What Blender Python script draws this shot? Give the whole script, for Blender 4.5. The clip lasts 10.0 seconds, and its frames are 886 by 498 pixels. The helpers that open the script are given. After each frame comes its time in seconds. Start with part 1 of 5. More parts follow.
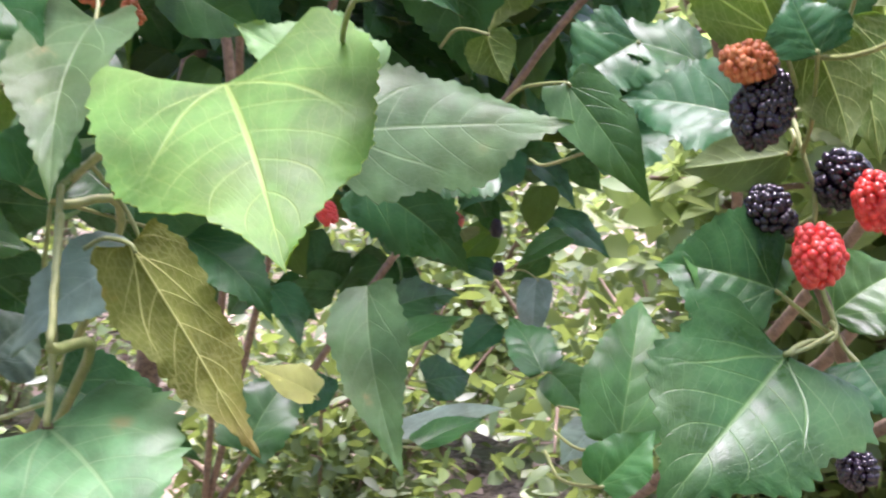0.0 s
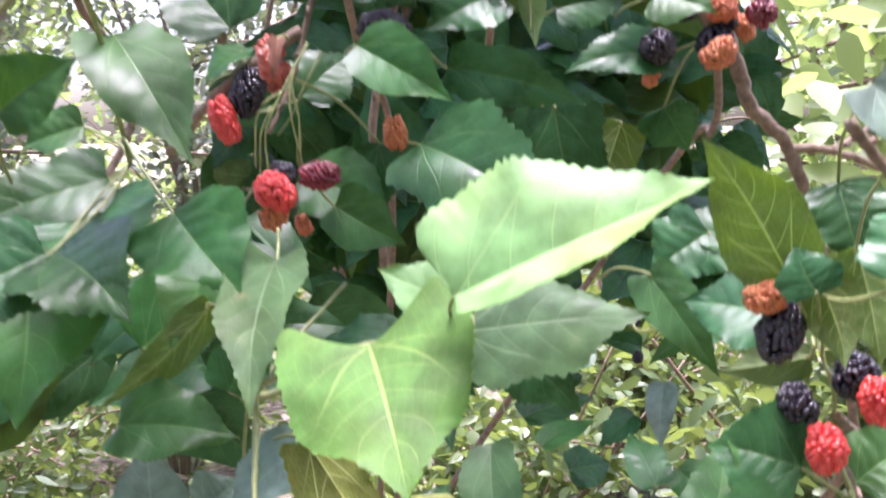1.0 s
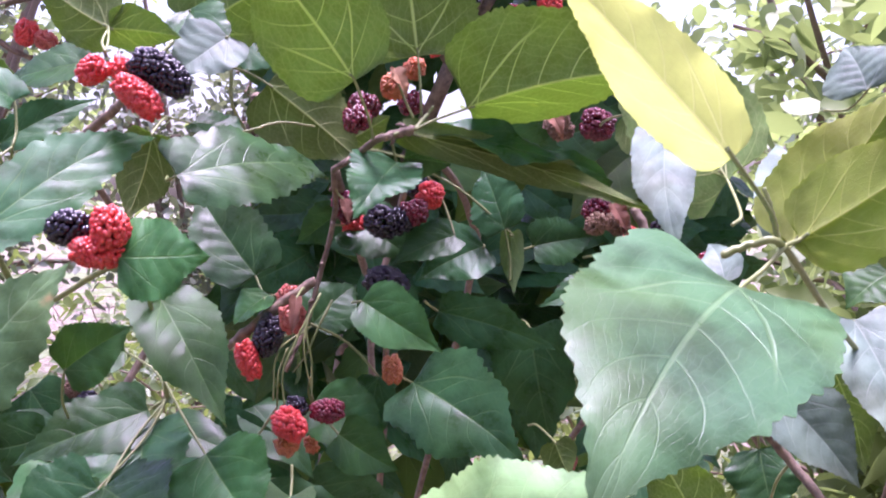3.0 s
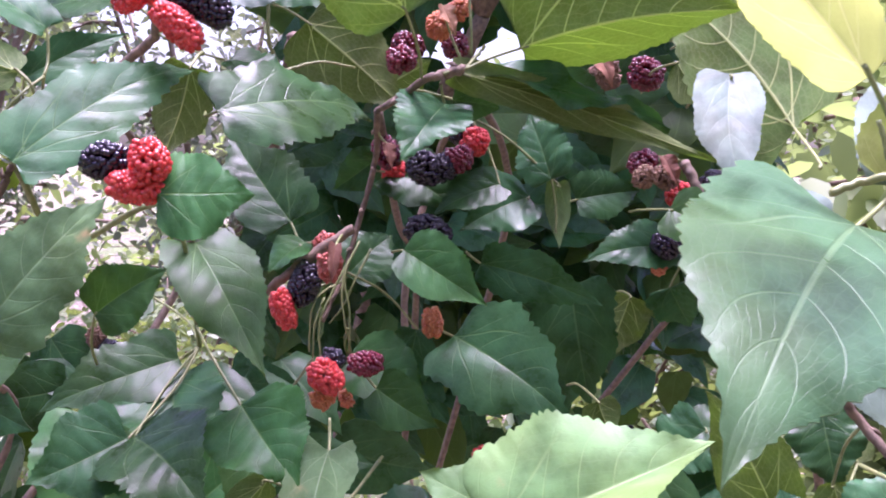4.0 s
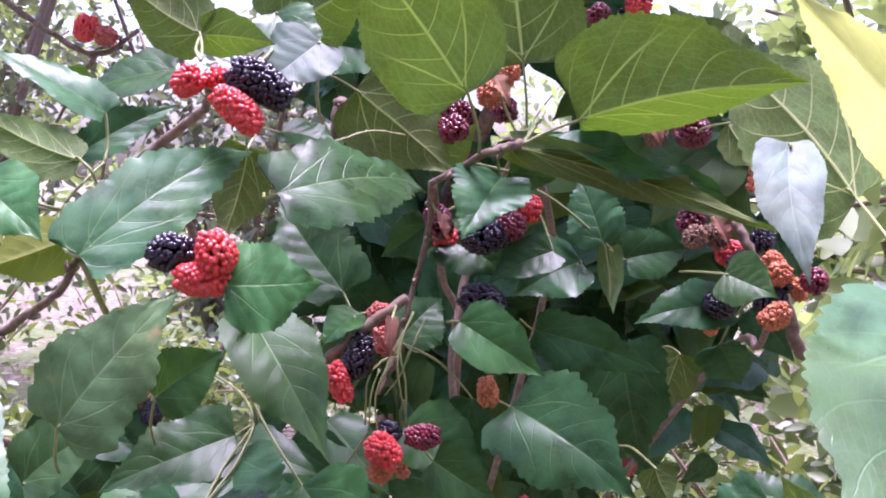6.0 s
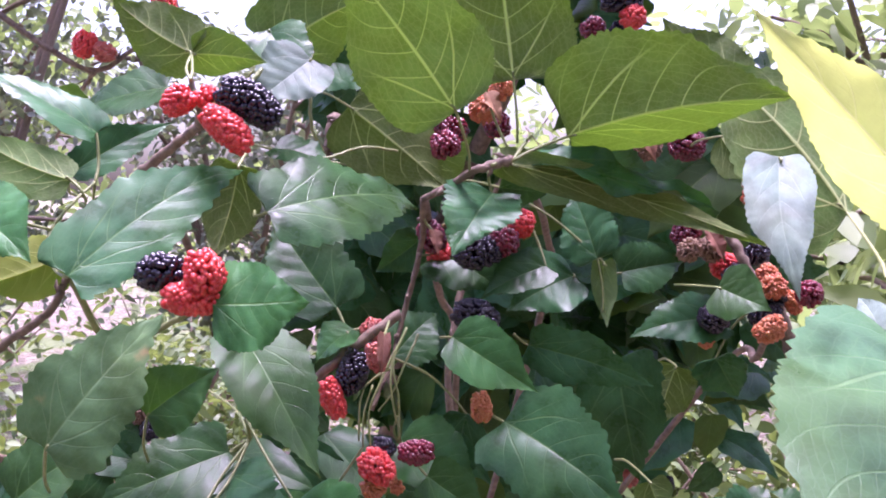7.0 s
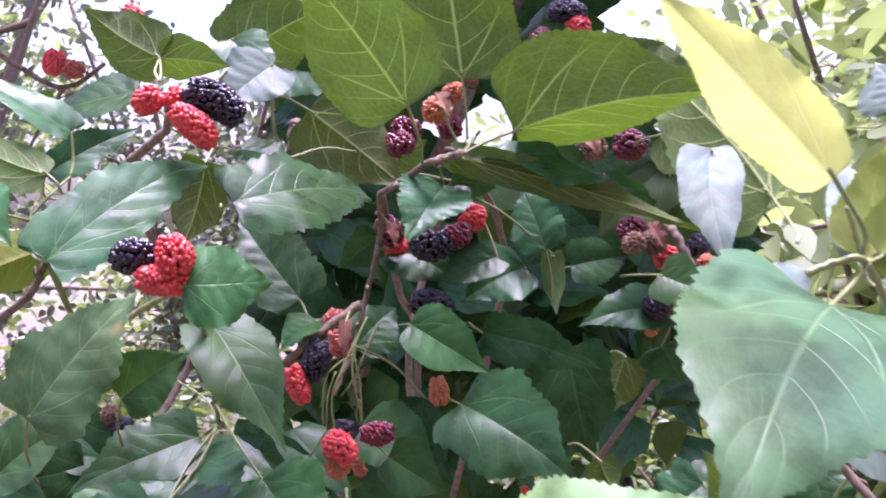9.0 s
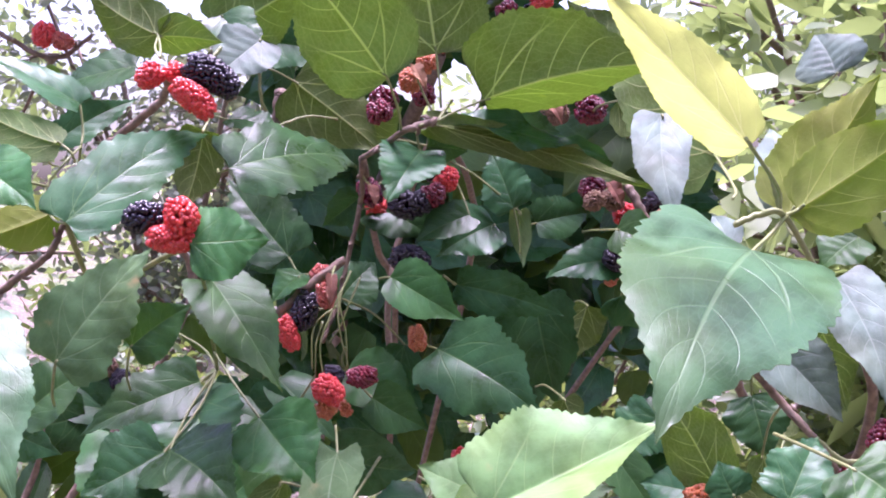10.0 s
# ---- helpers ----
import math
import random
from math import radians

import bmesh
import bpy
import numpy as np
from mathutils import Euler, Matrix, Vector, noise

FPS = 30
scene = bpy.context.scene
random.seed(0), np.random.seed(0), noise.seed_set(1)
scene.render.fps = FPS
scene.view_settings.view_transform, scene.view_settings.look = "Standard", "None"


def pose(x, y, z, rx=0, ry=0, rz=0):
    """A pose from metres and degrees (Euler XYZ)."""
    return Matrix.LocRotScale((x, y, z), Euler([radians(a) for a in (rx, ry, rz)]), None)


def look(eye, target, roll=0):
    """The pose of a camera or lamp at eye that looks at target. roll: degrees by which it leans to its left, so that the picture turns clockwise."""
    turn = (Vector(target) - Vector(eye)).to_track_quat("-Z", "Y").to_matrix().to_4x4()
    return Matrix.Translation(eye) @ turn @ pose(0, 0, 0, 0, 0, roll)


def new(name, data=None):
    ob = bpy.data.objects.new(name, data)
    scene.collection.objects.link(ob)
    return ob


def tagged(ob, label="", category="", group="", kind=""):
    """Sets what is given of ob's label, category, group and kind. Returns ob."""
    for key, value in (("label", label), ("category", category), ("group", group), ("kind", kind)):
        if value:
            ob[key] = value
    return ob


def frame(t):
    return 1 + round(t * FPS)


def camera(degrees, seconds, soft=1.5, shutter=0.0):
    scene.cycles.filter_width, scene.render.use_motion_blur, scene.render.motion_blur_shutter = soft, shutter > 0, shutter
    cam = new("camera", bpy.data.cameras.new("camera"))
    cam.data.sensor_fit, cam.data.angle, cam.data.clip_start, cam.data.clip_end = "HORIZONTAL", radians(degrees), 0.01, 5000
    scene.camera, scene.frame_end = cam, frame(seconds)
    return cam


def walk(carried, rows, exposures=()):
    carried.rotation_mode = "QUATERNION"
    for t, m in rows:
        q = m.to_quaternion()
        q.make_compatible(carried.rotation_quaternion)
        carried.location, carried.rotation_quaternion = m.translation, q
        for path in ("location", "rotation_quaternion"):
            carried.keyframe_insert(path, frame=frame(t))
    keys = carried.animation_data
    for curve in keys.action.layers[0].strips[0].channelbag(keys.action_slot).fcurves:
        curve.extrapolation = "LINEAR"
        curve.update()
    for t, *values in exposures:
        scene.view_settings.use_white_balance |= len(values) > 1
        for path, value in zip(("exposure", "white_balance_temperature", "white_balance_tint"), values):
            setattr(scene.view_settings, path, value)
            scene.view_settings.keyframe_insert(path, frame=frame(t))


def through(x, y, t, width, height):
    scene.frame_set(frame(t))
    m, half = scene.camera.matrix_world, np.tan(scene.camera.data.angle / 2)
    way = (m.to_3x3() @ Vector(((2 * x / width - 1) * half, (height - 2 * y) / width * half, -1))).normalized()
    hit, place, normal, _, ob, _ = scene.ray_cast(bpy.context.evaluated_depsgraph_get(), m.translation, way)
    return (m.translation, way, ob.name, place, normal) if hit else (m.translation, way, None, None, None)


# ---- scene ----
import functools
import itertools

# ---- camera ----
cam = camera(43.0, 10.0, soft=2.0, shutter=0.4)
PATH = [
    (0, (0.0197, 0.1105, 1.1906), (0.2726, 1.0686, 1.0560), 1.42),
    (0.5, (0.0261, 0.0821, 1.2102), (0.1858, 1.0592, 1.0693), 0.31),
    (1, (0.0223, 0.0356, 1.2453), (0.1293, 1.0245, 1.1428), -1.61),
    (1.5, (0.0199, 0.0147, 1.2902), (0.1043, 1.0065, 1.1941), 0.30),
    (2, (0.0137, -0.0064, 1.3028), (0.1213, 0.9878, 1.2930), -1.85),
    (2.5, (0.0183, -0.0225, 1.3251), (0.1214, 0.9720, 1.3046), 1.47),
    (3, (0.0149, -0.0315, 1.3186), (0.1337, 0.9605, 1.2764), 0.12),
    (4.5, (-0.0029, 0.0023, 1.3088), (0.1107, 0.9929, 1.2334), 1.68),
    (5, (-0.0057, 0.0045, 1.3085), (0.1137, 0.9958, 1.2540), 0.45),
    (5.5, (-0.0190, 0.0006, 1.3244), (0.0932, 0.9924, 1.2637), 0.52),
    (7, (-0.0101, -0.0043, 1.3354), (0.0877, 0.9895, 1.2828), 0.07),
    (7.5, (-0.0126, -0.0041, 1.3357), (0.0927, 0.9891, 1.2862), 0.09),
    (8, (-0.0135, -0.0031, 1.3343), (0.0955, 0.9900, 1.2894), 0.49),
    (8.5, (-0.0082, -0.0006, 1.3312), (0.0956, 0.9933, 1.2941), 0.76),
    (9, (-0.0086, -0.0331, 1.3199), (0.1184, 0.9585, 1.2953), -0.85),
    (9.5, (-0.0185, -0.0653, 1.3178), (0.1392, 0.9213, 1.2762), -1.59),
    (10, (-0.0185, -0.0774, 1.3206), (0.1358, 0.9087, 1.2600), -1.45),
]
walk(cam, [(t, look(eye, target, roll)) for t, eye, target, roll in PATH], exposures=[(0.0, 2.58, 6000, 29), (1.0, 2.68, 5900, 30), (1.5, 2.68, 5650, 34), (2.2, 2.22, 5600, 53), (10.0, 2.22, 5600, 53)])

# ---- light: bright hazy day, the veiled sun high beyond the tree ----
SUN_UP, SUN_TURN = 78, 10
world = bpy.data.worlds.new("sky")
scene.world = world
world.use_nodes = True
sky = world.node_tree.nodes.new("ShaderNodeTexSky")
sky.sky_type, sky.sun_disc = "NISHITA", False
sky.sun_elevation, sky.sun_rotation = radians(SUN_UP), radians(SUN_TURN)
sky.air_density, sky.dust_density, sky.ozone_density = 1.0, 5.0, 1.0
world.node_tree.nodes["Background"].inputs["Strength"].default_value = 0.11
world.node_tree.links.new(sky.outputs[0], world.node_tree.nodes["Background"].inputs["Color"])
sun = new("sun", bpy.data.lights.new("sun", "SUN"))
sun.data.energy, sun.data.angle, sun.data.color = 2.7, radians(30), (1.0, 0.97, 0.92)
ahead = Vector((math.sin(radians(SUN_TURN)) * math.cos(radians(SUN_UP)), math.cos(radians(SUN_TURN)) * math.cos(radians(SUN_UP)), math.sin(radians(SUN_UP))))
sun.matrix_world = look(ahead * 20, (0, 0, 0))


# ---- materials ----
def nodes_of(name):
    m = bpy.data.materials.new(name)
    m.use_nodes = True
    t = m.node_tree
    t.nodes.clear()

    def add(kind, **given):
        n = t.nodes.new(kind)
        for key, value in given.items():
            if key in n.inputs:
                n.inputs[key].default_value = value
        return n

    return m, t, add


def calc(t, add, op, a, b=None, clamp=False):
    n = add("ShaderNodeMath")
    n.operation, n.use_clamp = op, clamp
    for i, v in enumerate((a, b)):
        if v is None:
            continue
        if isinstance(v, (int, float)):
            n.inputs[i].default_value = v
        else:
            t.links.new(v, n.inputs[i])
    return n.outputs[0]


def ramp(t, add, v, lo, hi, to_lo=0.0, to_hi=1.0):
    n = add("ShaderNodeMapRange")
    n.interpolation_type = "SMOOTHSTEP"
    t.links.new(v, n.inputs[0])
    for i, x in enumerate((lo, hi, to_lo, to_hi)):
        n.inputs[i + 1].default_value = x
    return n.outputs[0]


def blend(t, add, f, a, b, mode="MIX"):
    n = add("ShaderNodeMix")
    n.data_type, n.blend_type = "RGBA", mode
    for socket, v in ((n.inputs[0], f), (n.inputs[6], a), (n.inputs[7], b)):
        if isinstance(v, (int, float)):
            socket.default_value = v
        elif isinstance(v, tuple):
            socket.default_value = (*v, 1)
        else:
            t.links.new(v, socket)
    return n.outputs[2]


def leaf_skin(name, color, vein, pass_color, rough, pass_share, vein_show, raised, spots=0.0, spot_color=(0.16, 0.08, 0.03), edge=0.0):
    """One side of a leaf: veins drawn along the blade, mottling, insect spots, light that shines through."""
    m, t, add = nodes_of(name)
    out = add("ShaderNodeOutputMaterial")
    uv, info = add("ShaderNodeUVMap"), add("ShaderNodeObjectInfo")
    geo = add("ShaderNodeTexCoord")
    sep = add("ShaderNodeSeparateXYZ")
    t.links.new(uv.outputs[0], sep.inputs[0])
    across = calc(t, add, "MULTIPLY", calc(t, add, "ABSOLUTE", calc(t, add, "SUBTRACT", sep.outputs[0], 0.5)), 2.0)
    along = sep.outputs[1]
    # side veins leave the midrib and bend towards the tip
    bend = calc(t, add, "POWER", across, 1.25)
    q = calc(t, add, "SUBTRACT", along, calc(t, add, "MULTIPLY", bend, 0.26))
    q = calc(t, add, "FRACT", calc(t, add, "MULTIPLY", calc(t, add, "ADD", q, 0.4), 6.5))
    near = calc(t, add, "ABSOLUTE", calc(t, add, "SUBTRACT", q, 0.5))
    side = calc(t, add, "MULTIPLY", ramp(t, add, calc(t, add, "SUBTRACT", 0.5, near), 0.012, 0.034, 1, 0), ramp(t, add, across, 0.3, 0.98, 0.85, 0.1))
    mid = ramp(t, add, across, 0.012, 0.034, 1, 0)
    # two strong veins leave the base beside the midrib
    off = calc(t, add, "ABSOLUTE", calc(t, add, "SUBTRACT", across, calc(t, add, "MULTIPLY", along, 1.75)))
    basal = calc(t, add, "MULTIPLY", ramp(t, add, off, 0.008, 0.026, 1, 0), ramp(t, add, along, 0.25, 0.52, 0.95, 0))
    veins = calc(t, add, "MAXIMUM", calc(t, add, "MAXIMUM", side, basal), mid)
    net = add("ShaderNodeTexVoronoi", Scale=430.0)
    net.feature = "DISTANCE_TO_EDGE"
    t.links.new(geo.outputs["Object"], net.inputs["Vector"])
    mesh_lines = ramp(t, add, net.outputs["Distance"], 0.0, 0.10, 1, 0)
    wobble = add("ShaderNodeTexNoise", Scale=120.0, Detail=1.0)
    t.links.new(geo.outputs["Object"], wobble.inputs["Vector"])
    # thin cross veins run like ladder rungs from side vein to side vein
    rung = calc(t, add, "FRACT", calc(t, add, "ADD", calc(t, add, "MULTIPLY", calc(t, add, "ADD", across, calc(t, add, "MULTIPLY", along, 0.5)), 8.0), calc(t, add, "MULTIPLY", wobble.outputs[0], 1.6)))
    rung = ramp(t, add, calc(t, add, "ABSOLUTE", calc(t, add, "SUBTRACT", rung, 0.5)), 0.02, 0.07, 1, 0)
    mesh_lines = calc(t, add, "MAXIMUM", mesh_lines, calc(t, add, "MULTIPLY", rung, 1.6))
    mottle = add("ShaderNodeTexNoise", Scale=70.0, Detail=5.0, Roughness=0.6)
    t.links.new(geo.outputs["Object"], mottle.inputs["Vector"])
    broad = add("ShaderNodeTexNoise", Scale=22.0, Detail=2.0)
    t.links.new(geo.outputs["Object"], broad.inputs["Vector"])
    dark = tuple(c * 0.62 for c in color)
    light = tuple(min(1, c * 1.35 + 0.008) for c in color)
    c = blend(t, add, ramp(t, add, mottle.outputs[0], 0.35, 0.65), dark, light)
    c = blend(t, add, ramp(t, add, broad.outputs[0], 0.4, 0.7, 0, 0.45), c, (color[0] * 1.5 + 0.02, color[1] * 1.2, color[2] * 0.8))
    shift = add("ShaderNodeHueSaturation")
    t.links.new(ramp(t, add, info.outputs["Random"], 0, 1, 0.485, 0.515), shift.inputs["Hue"])
    t.links.new(ramp(t, add, info.outputs["Random"], 0, 1, 0.78, 1.22), shift.inputs["Value"])
    t.links.new(c, shift.inputs["Color"])
    c = blend(t, add, calc(t, add, "MULTIPLY", mesh_lines, 0.22 * vein_show), shift.outputs[0], vein)
    c = blend(t, add, calc(t, add, "MULTIPLY", veins, vein_show), c, vein)
    if edge:
        c = blend(t, add, calc(t, add, "MULTIPLY", ramp(t, add, calc(t, add, "ADD", along, calc(t, add, "MULTIPLY", broad.outputs[0], 0.5)), 0.95, 1.25), edge), c, spot_color)
    hole = add("ShaderNodeTexVoronoi", Scale=60.0 if spots < 0.5 else 95.0)
    t.links.new(geo.outputs["Object"], hole.inputs["Vector"])
    rim = calc(t, add, "MULTIPLY", ramp(t, add, hole.outputs["Distance"], 0.10, 0.30, 1, 0), ramp(t, add, mottle.outputs[0], 0.62 - 0.22 * spots, 0.72 - 0.2 * spots))
    rim = calc(t, add, "MULTIPLY", rim, 1.0 if spots else 0.0)
    c = blend(t, add, rim, c, spot_color)
    skin = add("ShaderNodeBsdfPrincipled")
    t.links.new(c, skin.inputs["Base Color"])
    t.links.new(ramp(t, add, mottle.outputs[0], 0.3, 0.7, rough - 0.06, rough + 0.08), skin.inputs["Roughness"])
    skin.inputs["Specular IOR Level"].default_value = 0.21
    height = calc(t, add, "ADD", calc(t, add, "MULTIPLY", veins, raised), calc(t, add, "ADD", calc(t, add, "MULTIPLY", mottle.outputs[0], 0.15), calc(t, add, "MULTIPLY", mesh_lines, 0.10 * raised)))
    bump = add("ShaderNodeBump", Strength=0.40, Distance=0.0005)
    t.links.new(height, bump.inputs["Height"])
    t.links.new(bump.outputs[0], skin.inputs["Normal"])
    shine = add("ShaderNodeBsdfTranslucent")
    t.links.new(blend(t, add, calc(t, add, "MAXIMUM", calc(t, add, "MULTIPLY", veins, vein_show), rim), pass_color, tuple(min(1.0, v * (1.25 if raised < 0 else 1.7)) for v in pass_color)), shine.inputs[0])
    t.links.new(bump.outputs[0], shine.inputs["Normal"])
    mix = add("ShaderNodeMixShader", Fac=pass_share)
    t.links.new(skin.outputs[0], mix.inputs[1])
    t.links.new(shine.outputs[0], mix.inputs[2])
    t.links.new(mix.outputs[0], out.inputs[0])
    return m


LEAF = {
    "mature": (leaf_skin("leaf_mature_top", (0.023, 0.090, 0.026), (0.15, 0.26, 0.09), (0.14, 0.36, 0.04), 0.30, 0.24, 0.45, -0.6),
               leaf_skin("leaf_mature_under", (0.13, 0.19, 0.085), (0.32, 0.36, 0.17), (0.22, 0.36, 0.08), 0.6, 0.28, 0.7, 1.0)),
    "olive": (leaf_skin("leaf_olive_top", (0.045, 0.100, 0.025), (0.18, 0.25, 0.09), (0.36, 0.50, 0.11), 0.44, 0.44, 0.45, -0.6),
              leaf_skin("leaf_olive_under", (0.100, 0.170, 0.045), (0.56, 0.58, 0.25), (0.36, 0.50, 0.11), 0.55, 0.46, 1.0, 1.0, spots=0.05)),
    "fresh": (leaf_skin("leaf_fresh_top", (0.034, 0.116, 0.029), (0.18, 0.31, 0.10), (0.24, 0.48, 0.06), 0.34, 0.30, 0.45, -0.6),
              leaf_skin("leaf_fresh_under", (0.17, 0.25, 0.10), (0.36, 0.44, 0.18), (0.36, 0.50, 0.12), 0.55, 0.40, 0.7, 1.0)),
    "light": (leaf_skin("leaf_light_top", (0.15, 0.26, 0.10), (0.34, 0.46, 0.20), (0.36, 0.56, 0.12), 0.42, 0.40, 0.45, -0.5, spots=0.15, spot_color=(0.36, 0.26, 0.15)),
              leaf_skin("leaf_light_under", (0.24, 0.34, 0.12), (0.46, 0.52, 0.20), (0.54, 0.64, 0.16), 0.55, 0.45, 0.6, 0.9)),
    "lime": (leaf_skin("leaf_lime_top", (0.075, 0.165, 0.034), (0.34, 0.42, 0.13), (0.25, 0.46, 0.05), 0.50, 0.44, 0.55, -0.5),
             leaf_skin("leaf_lime_under", (0.27, 0.33, 0.060), (0.48, 0.50, 0.16), (0.62, 0.74, 0.10), 0.55, 0.52, 0.7, 0.9)),
    "yellow": (leaf_skin("leaf_yellow_top", (0.44, 0.50, 0.20), (0.60, 0.64, 0.32), (0.86, 0.90, 0.48), 0.45, 0.64, 0.4, -0.4),
               leaf_skin("leaf_yellow_under", (0.46, 0.52, 0.22), (0.36, 0.43, 0.14), (0.80, 0.86, 0.42), 0.55, 0.62, 0.8, 0.9)),
    "spotted": (leaf_skin("leaf_spotted_top", (0.095, 0.200, 0.080), (0.28, 0.38, 0.19), (0.28, 0.46, 0.11), 0.38, 0.32, 0.45, -0.5, spots=0.45, spot_color=(0.30, 0.22, 0.10)),
                leaf_skin("leaf_spotted_under", (0.16, 0.23, 0.10), (0.32, 0.38, 0.18), (0.28, 0.42, 0.10), 0.55, 0.32, 0.6, 1.0)),
    "brown": (leaf_skin("leaf_browning_top", (0.11, 0.15, 0.04), (0.32, 0.34, 0.14), (0.36, 0.40, 0.07), 0.45, 0.36, 0.5, -0.5, spots=0.5),
              leaf_skin("leaf_browning_under", (0.14, 0.17, 0.030), (0.52, 0.52, 0.20), (0.34, 0.38, 0.05), 0.55, 0.36, 1.0, 1.0, spots=0.6, spot_color=(0.17, 0.075, 0.02), edge=0.55)),
    "dry": (leaf_skin("leaf_dry_top", (0.30, 0.15, 0.09), (0.42, 0.26, 0.17), (0.50, 0.25, 0.12), 0.7, 0.3, 0.6, -0.6, spots=0.3),
            leaf_skin("leaf_dry_under", (0.34, 0.19, 0.12), (0.42, 0.26, 0.17), (0.50, 0.25, 0.12), 0.7, 0.3, 0.6, 1.0)),
    "broad": (leaf_skin("leaf_broad_top", (0.046, 0.108, 0.044), (0.17, 0.28, 0.13), (0.20, 0.38, 0.09), 0.33, 0.22, 0.5, -0.9),
              leaf_skin("leaf_broad_under", (0.16, 0.23, 0.10), (0.32, 0.40, 0.18), (0.28, 0.44, 0.12), 0.55, 0.32, 0.7, 1.0)),
    # the greyed upper colour holds part of the sky's sheen
    "pale": (leaf_skin("leaf_pale_sheen_top", (0.13, 0.195, 0.15), (0.34, 0.41, 0.32), (0.26, 0.40, 0.16), 0.48, 0.28, 0.4, -0.5),
             leaf_skin("leaf_pale_under", (0.24, 0.30, 0.18), (0.38, 0.42, 0.25), (0.30, 0.42, 0.16), 0.55, 0.30, 0.5, 1.0)),
}


def solid(name, a, b, scale, rough, bump=0.3, distance=0.002, by_island=0.0, by_object=0.0, detail=6.0, sheen=0.0, through=0.0, through_color=(0.4, 0.5, 0.1)):
    """Two colours mixed by grain at the given scale, with relief; by_island or by_object: how far pieces differ."""
    m, t, add = nodes_of(name)
    out = add("ShaderNodeOutputMaterial")
    geo = add("ShaderNodeTexCoord")
    grain = add("ShaderNodeTexNoise", Scale=scale, Detail=detail, Roughness=0.65)
    t.links.new(geo.outputs["Object"], grain.inputs["Vector"])
    f = ramp(t, add, grain.outputs[0], 0.32, 0.68)
    if by_island:
        piece = add("ShaderNodeNewGeometry")
        f = calc(t, add, "ADD", calc(t, add, "MULTIPLY", f, 1 - by_island), calc(t, add, "MULTIPLY", piece.outputs["Random Per Island"], by_island))
    if by_object:
        piece = add("ShaderNodeObjectInfo")
        f = calc(t, add, "ADD", calc(t, add, "MULTIPLY", f, 1 - by_object), calc(t, add, "MULTIPLY", piece.outputs["Random"], by_object))
    skin = add("ShaderNodeBsdfPrincipled", Roughness=rough)
    c = blend(t, add, f, a, b)
    t.links.new(c, skin.inputs["Base Color"])
    skin.inputs["Sheen Weight"].default_value = sheen
    if bump:
        relief = add("ShaderNodeBump", Strength=bump, Distance=distance)
        t.links.new(grain.outputs[0], relief.inputs["Height"])
        t.links.new(relief.outputs[0], skin.inputs["Normal"])
    if through:
        shine = add("ShaderNodeBsdfTranslucent")
        shine.inputs[0].default_value = (*through_color, 1)
        mix = add("ShaderNodeMixShader", Fac=through)
        t.links.new(skin.outputs[0], mix.inputs[1])
        t.links.new(shine.outputs[0], mix.inputs[2])
        t.links.new(mix.outputs[0], out.inputs[0])
    else:
        t.links.new(skin.outputs[0], out.inputs[0])
    return m


def juicy(name, a, b, rough, depth, depth_color):
    """The flesh of a fruit: colour from drupelet to drupelet, moist, a little light inside it."""
    m, t, add = nodes_of(name)
    out = add("ShaderNodeOutputMaterial")
    piece, info, geo = add("ShaderNodeTexVoronoi", Scale=480.0), add("ShaderNodeObjectInfo"), add("ShaderNodeTexCoord")
    t.links.new(geo.outputs["Object"], piece.inputs["Vector"])
    f = calc(t, add, "ADD", calc(t, add, "MULTIPLY", piece.outputs["Color"], 0.75), calc(t, add, "MULTIPLY", info.outputs["Random"], 0.25))
    skin = add("ShaderNodeBsdfPrincipled", Roughness=rough)
    t.links.new(blend(t, add, f, a, b), skin.inputs["Base Color"])
    skin.inputs["Subsurface Weight"].default_value = depth
    skin.inputs["Subsurface Radius"].default_value = depth_color
    skin.inputs["Subsurface Scale"].default_value = 0.002
    skin.inputs["Specular IOR Level"].default_value = 0.6
    t.links.new(skin.outputs[0], out.inputs[0])
    return m


FRUIT = {
    "black": juicy("fruit_black", (0.004, 0.003, 0.007), (0.018, 0.008, 0.022), 0.22, 0.0, (1, 0.3, 0.2)),
    "darkred": juicy("fruit_dark_red", (0.055, 0.004, 0.012), (0.22, 0.012, 0.025), 0.26, 0.1, (1, 0.2, 0.1)),
    "red": juicy("fruit_red", (0.52, 0.010, 0.014), (0.74, 0.085, 0.060), 0.30, 0.22, (1, 0.25, 0.15)),
    "pink": juicy("fruit_unripe_pink", (0.38, 0.045, 0.035), (0.52, 0.17, 0.11), 0.42, 0.2, (1, 0.3, 0.2)),
    "orange": juicy("fruit_orange", (0.40, 0.075, 0.025), (0.62, 0.24, 0.09), 0.5, 0.2, (1, 0.4, 0.2)),
    "dry": juicy("fruit_withered", (0.14, 0.075, 0.045), (0.30, 0.17, 0.10), 0.7, 0.0, (1, 0.4, 0.2)),
}
STALK = solid("green_stalk", (0.14, 0.18, 0.05), (0.28, 0.29, 0.11), 300, 0.5, 0.3, 0.0005, by_object=0.4)
BARK = solid("twig_bark", (0.095, 0.062, 0.044), (0.27, 0.185, 0.125), 260, 0.7, 0.6, 0.001, by_object=0.3)


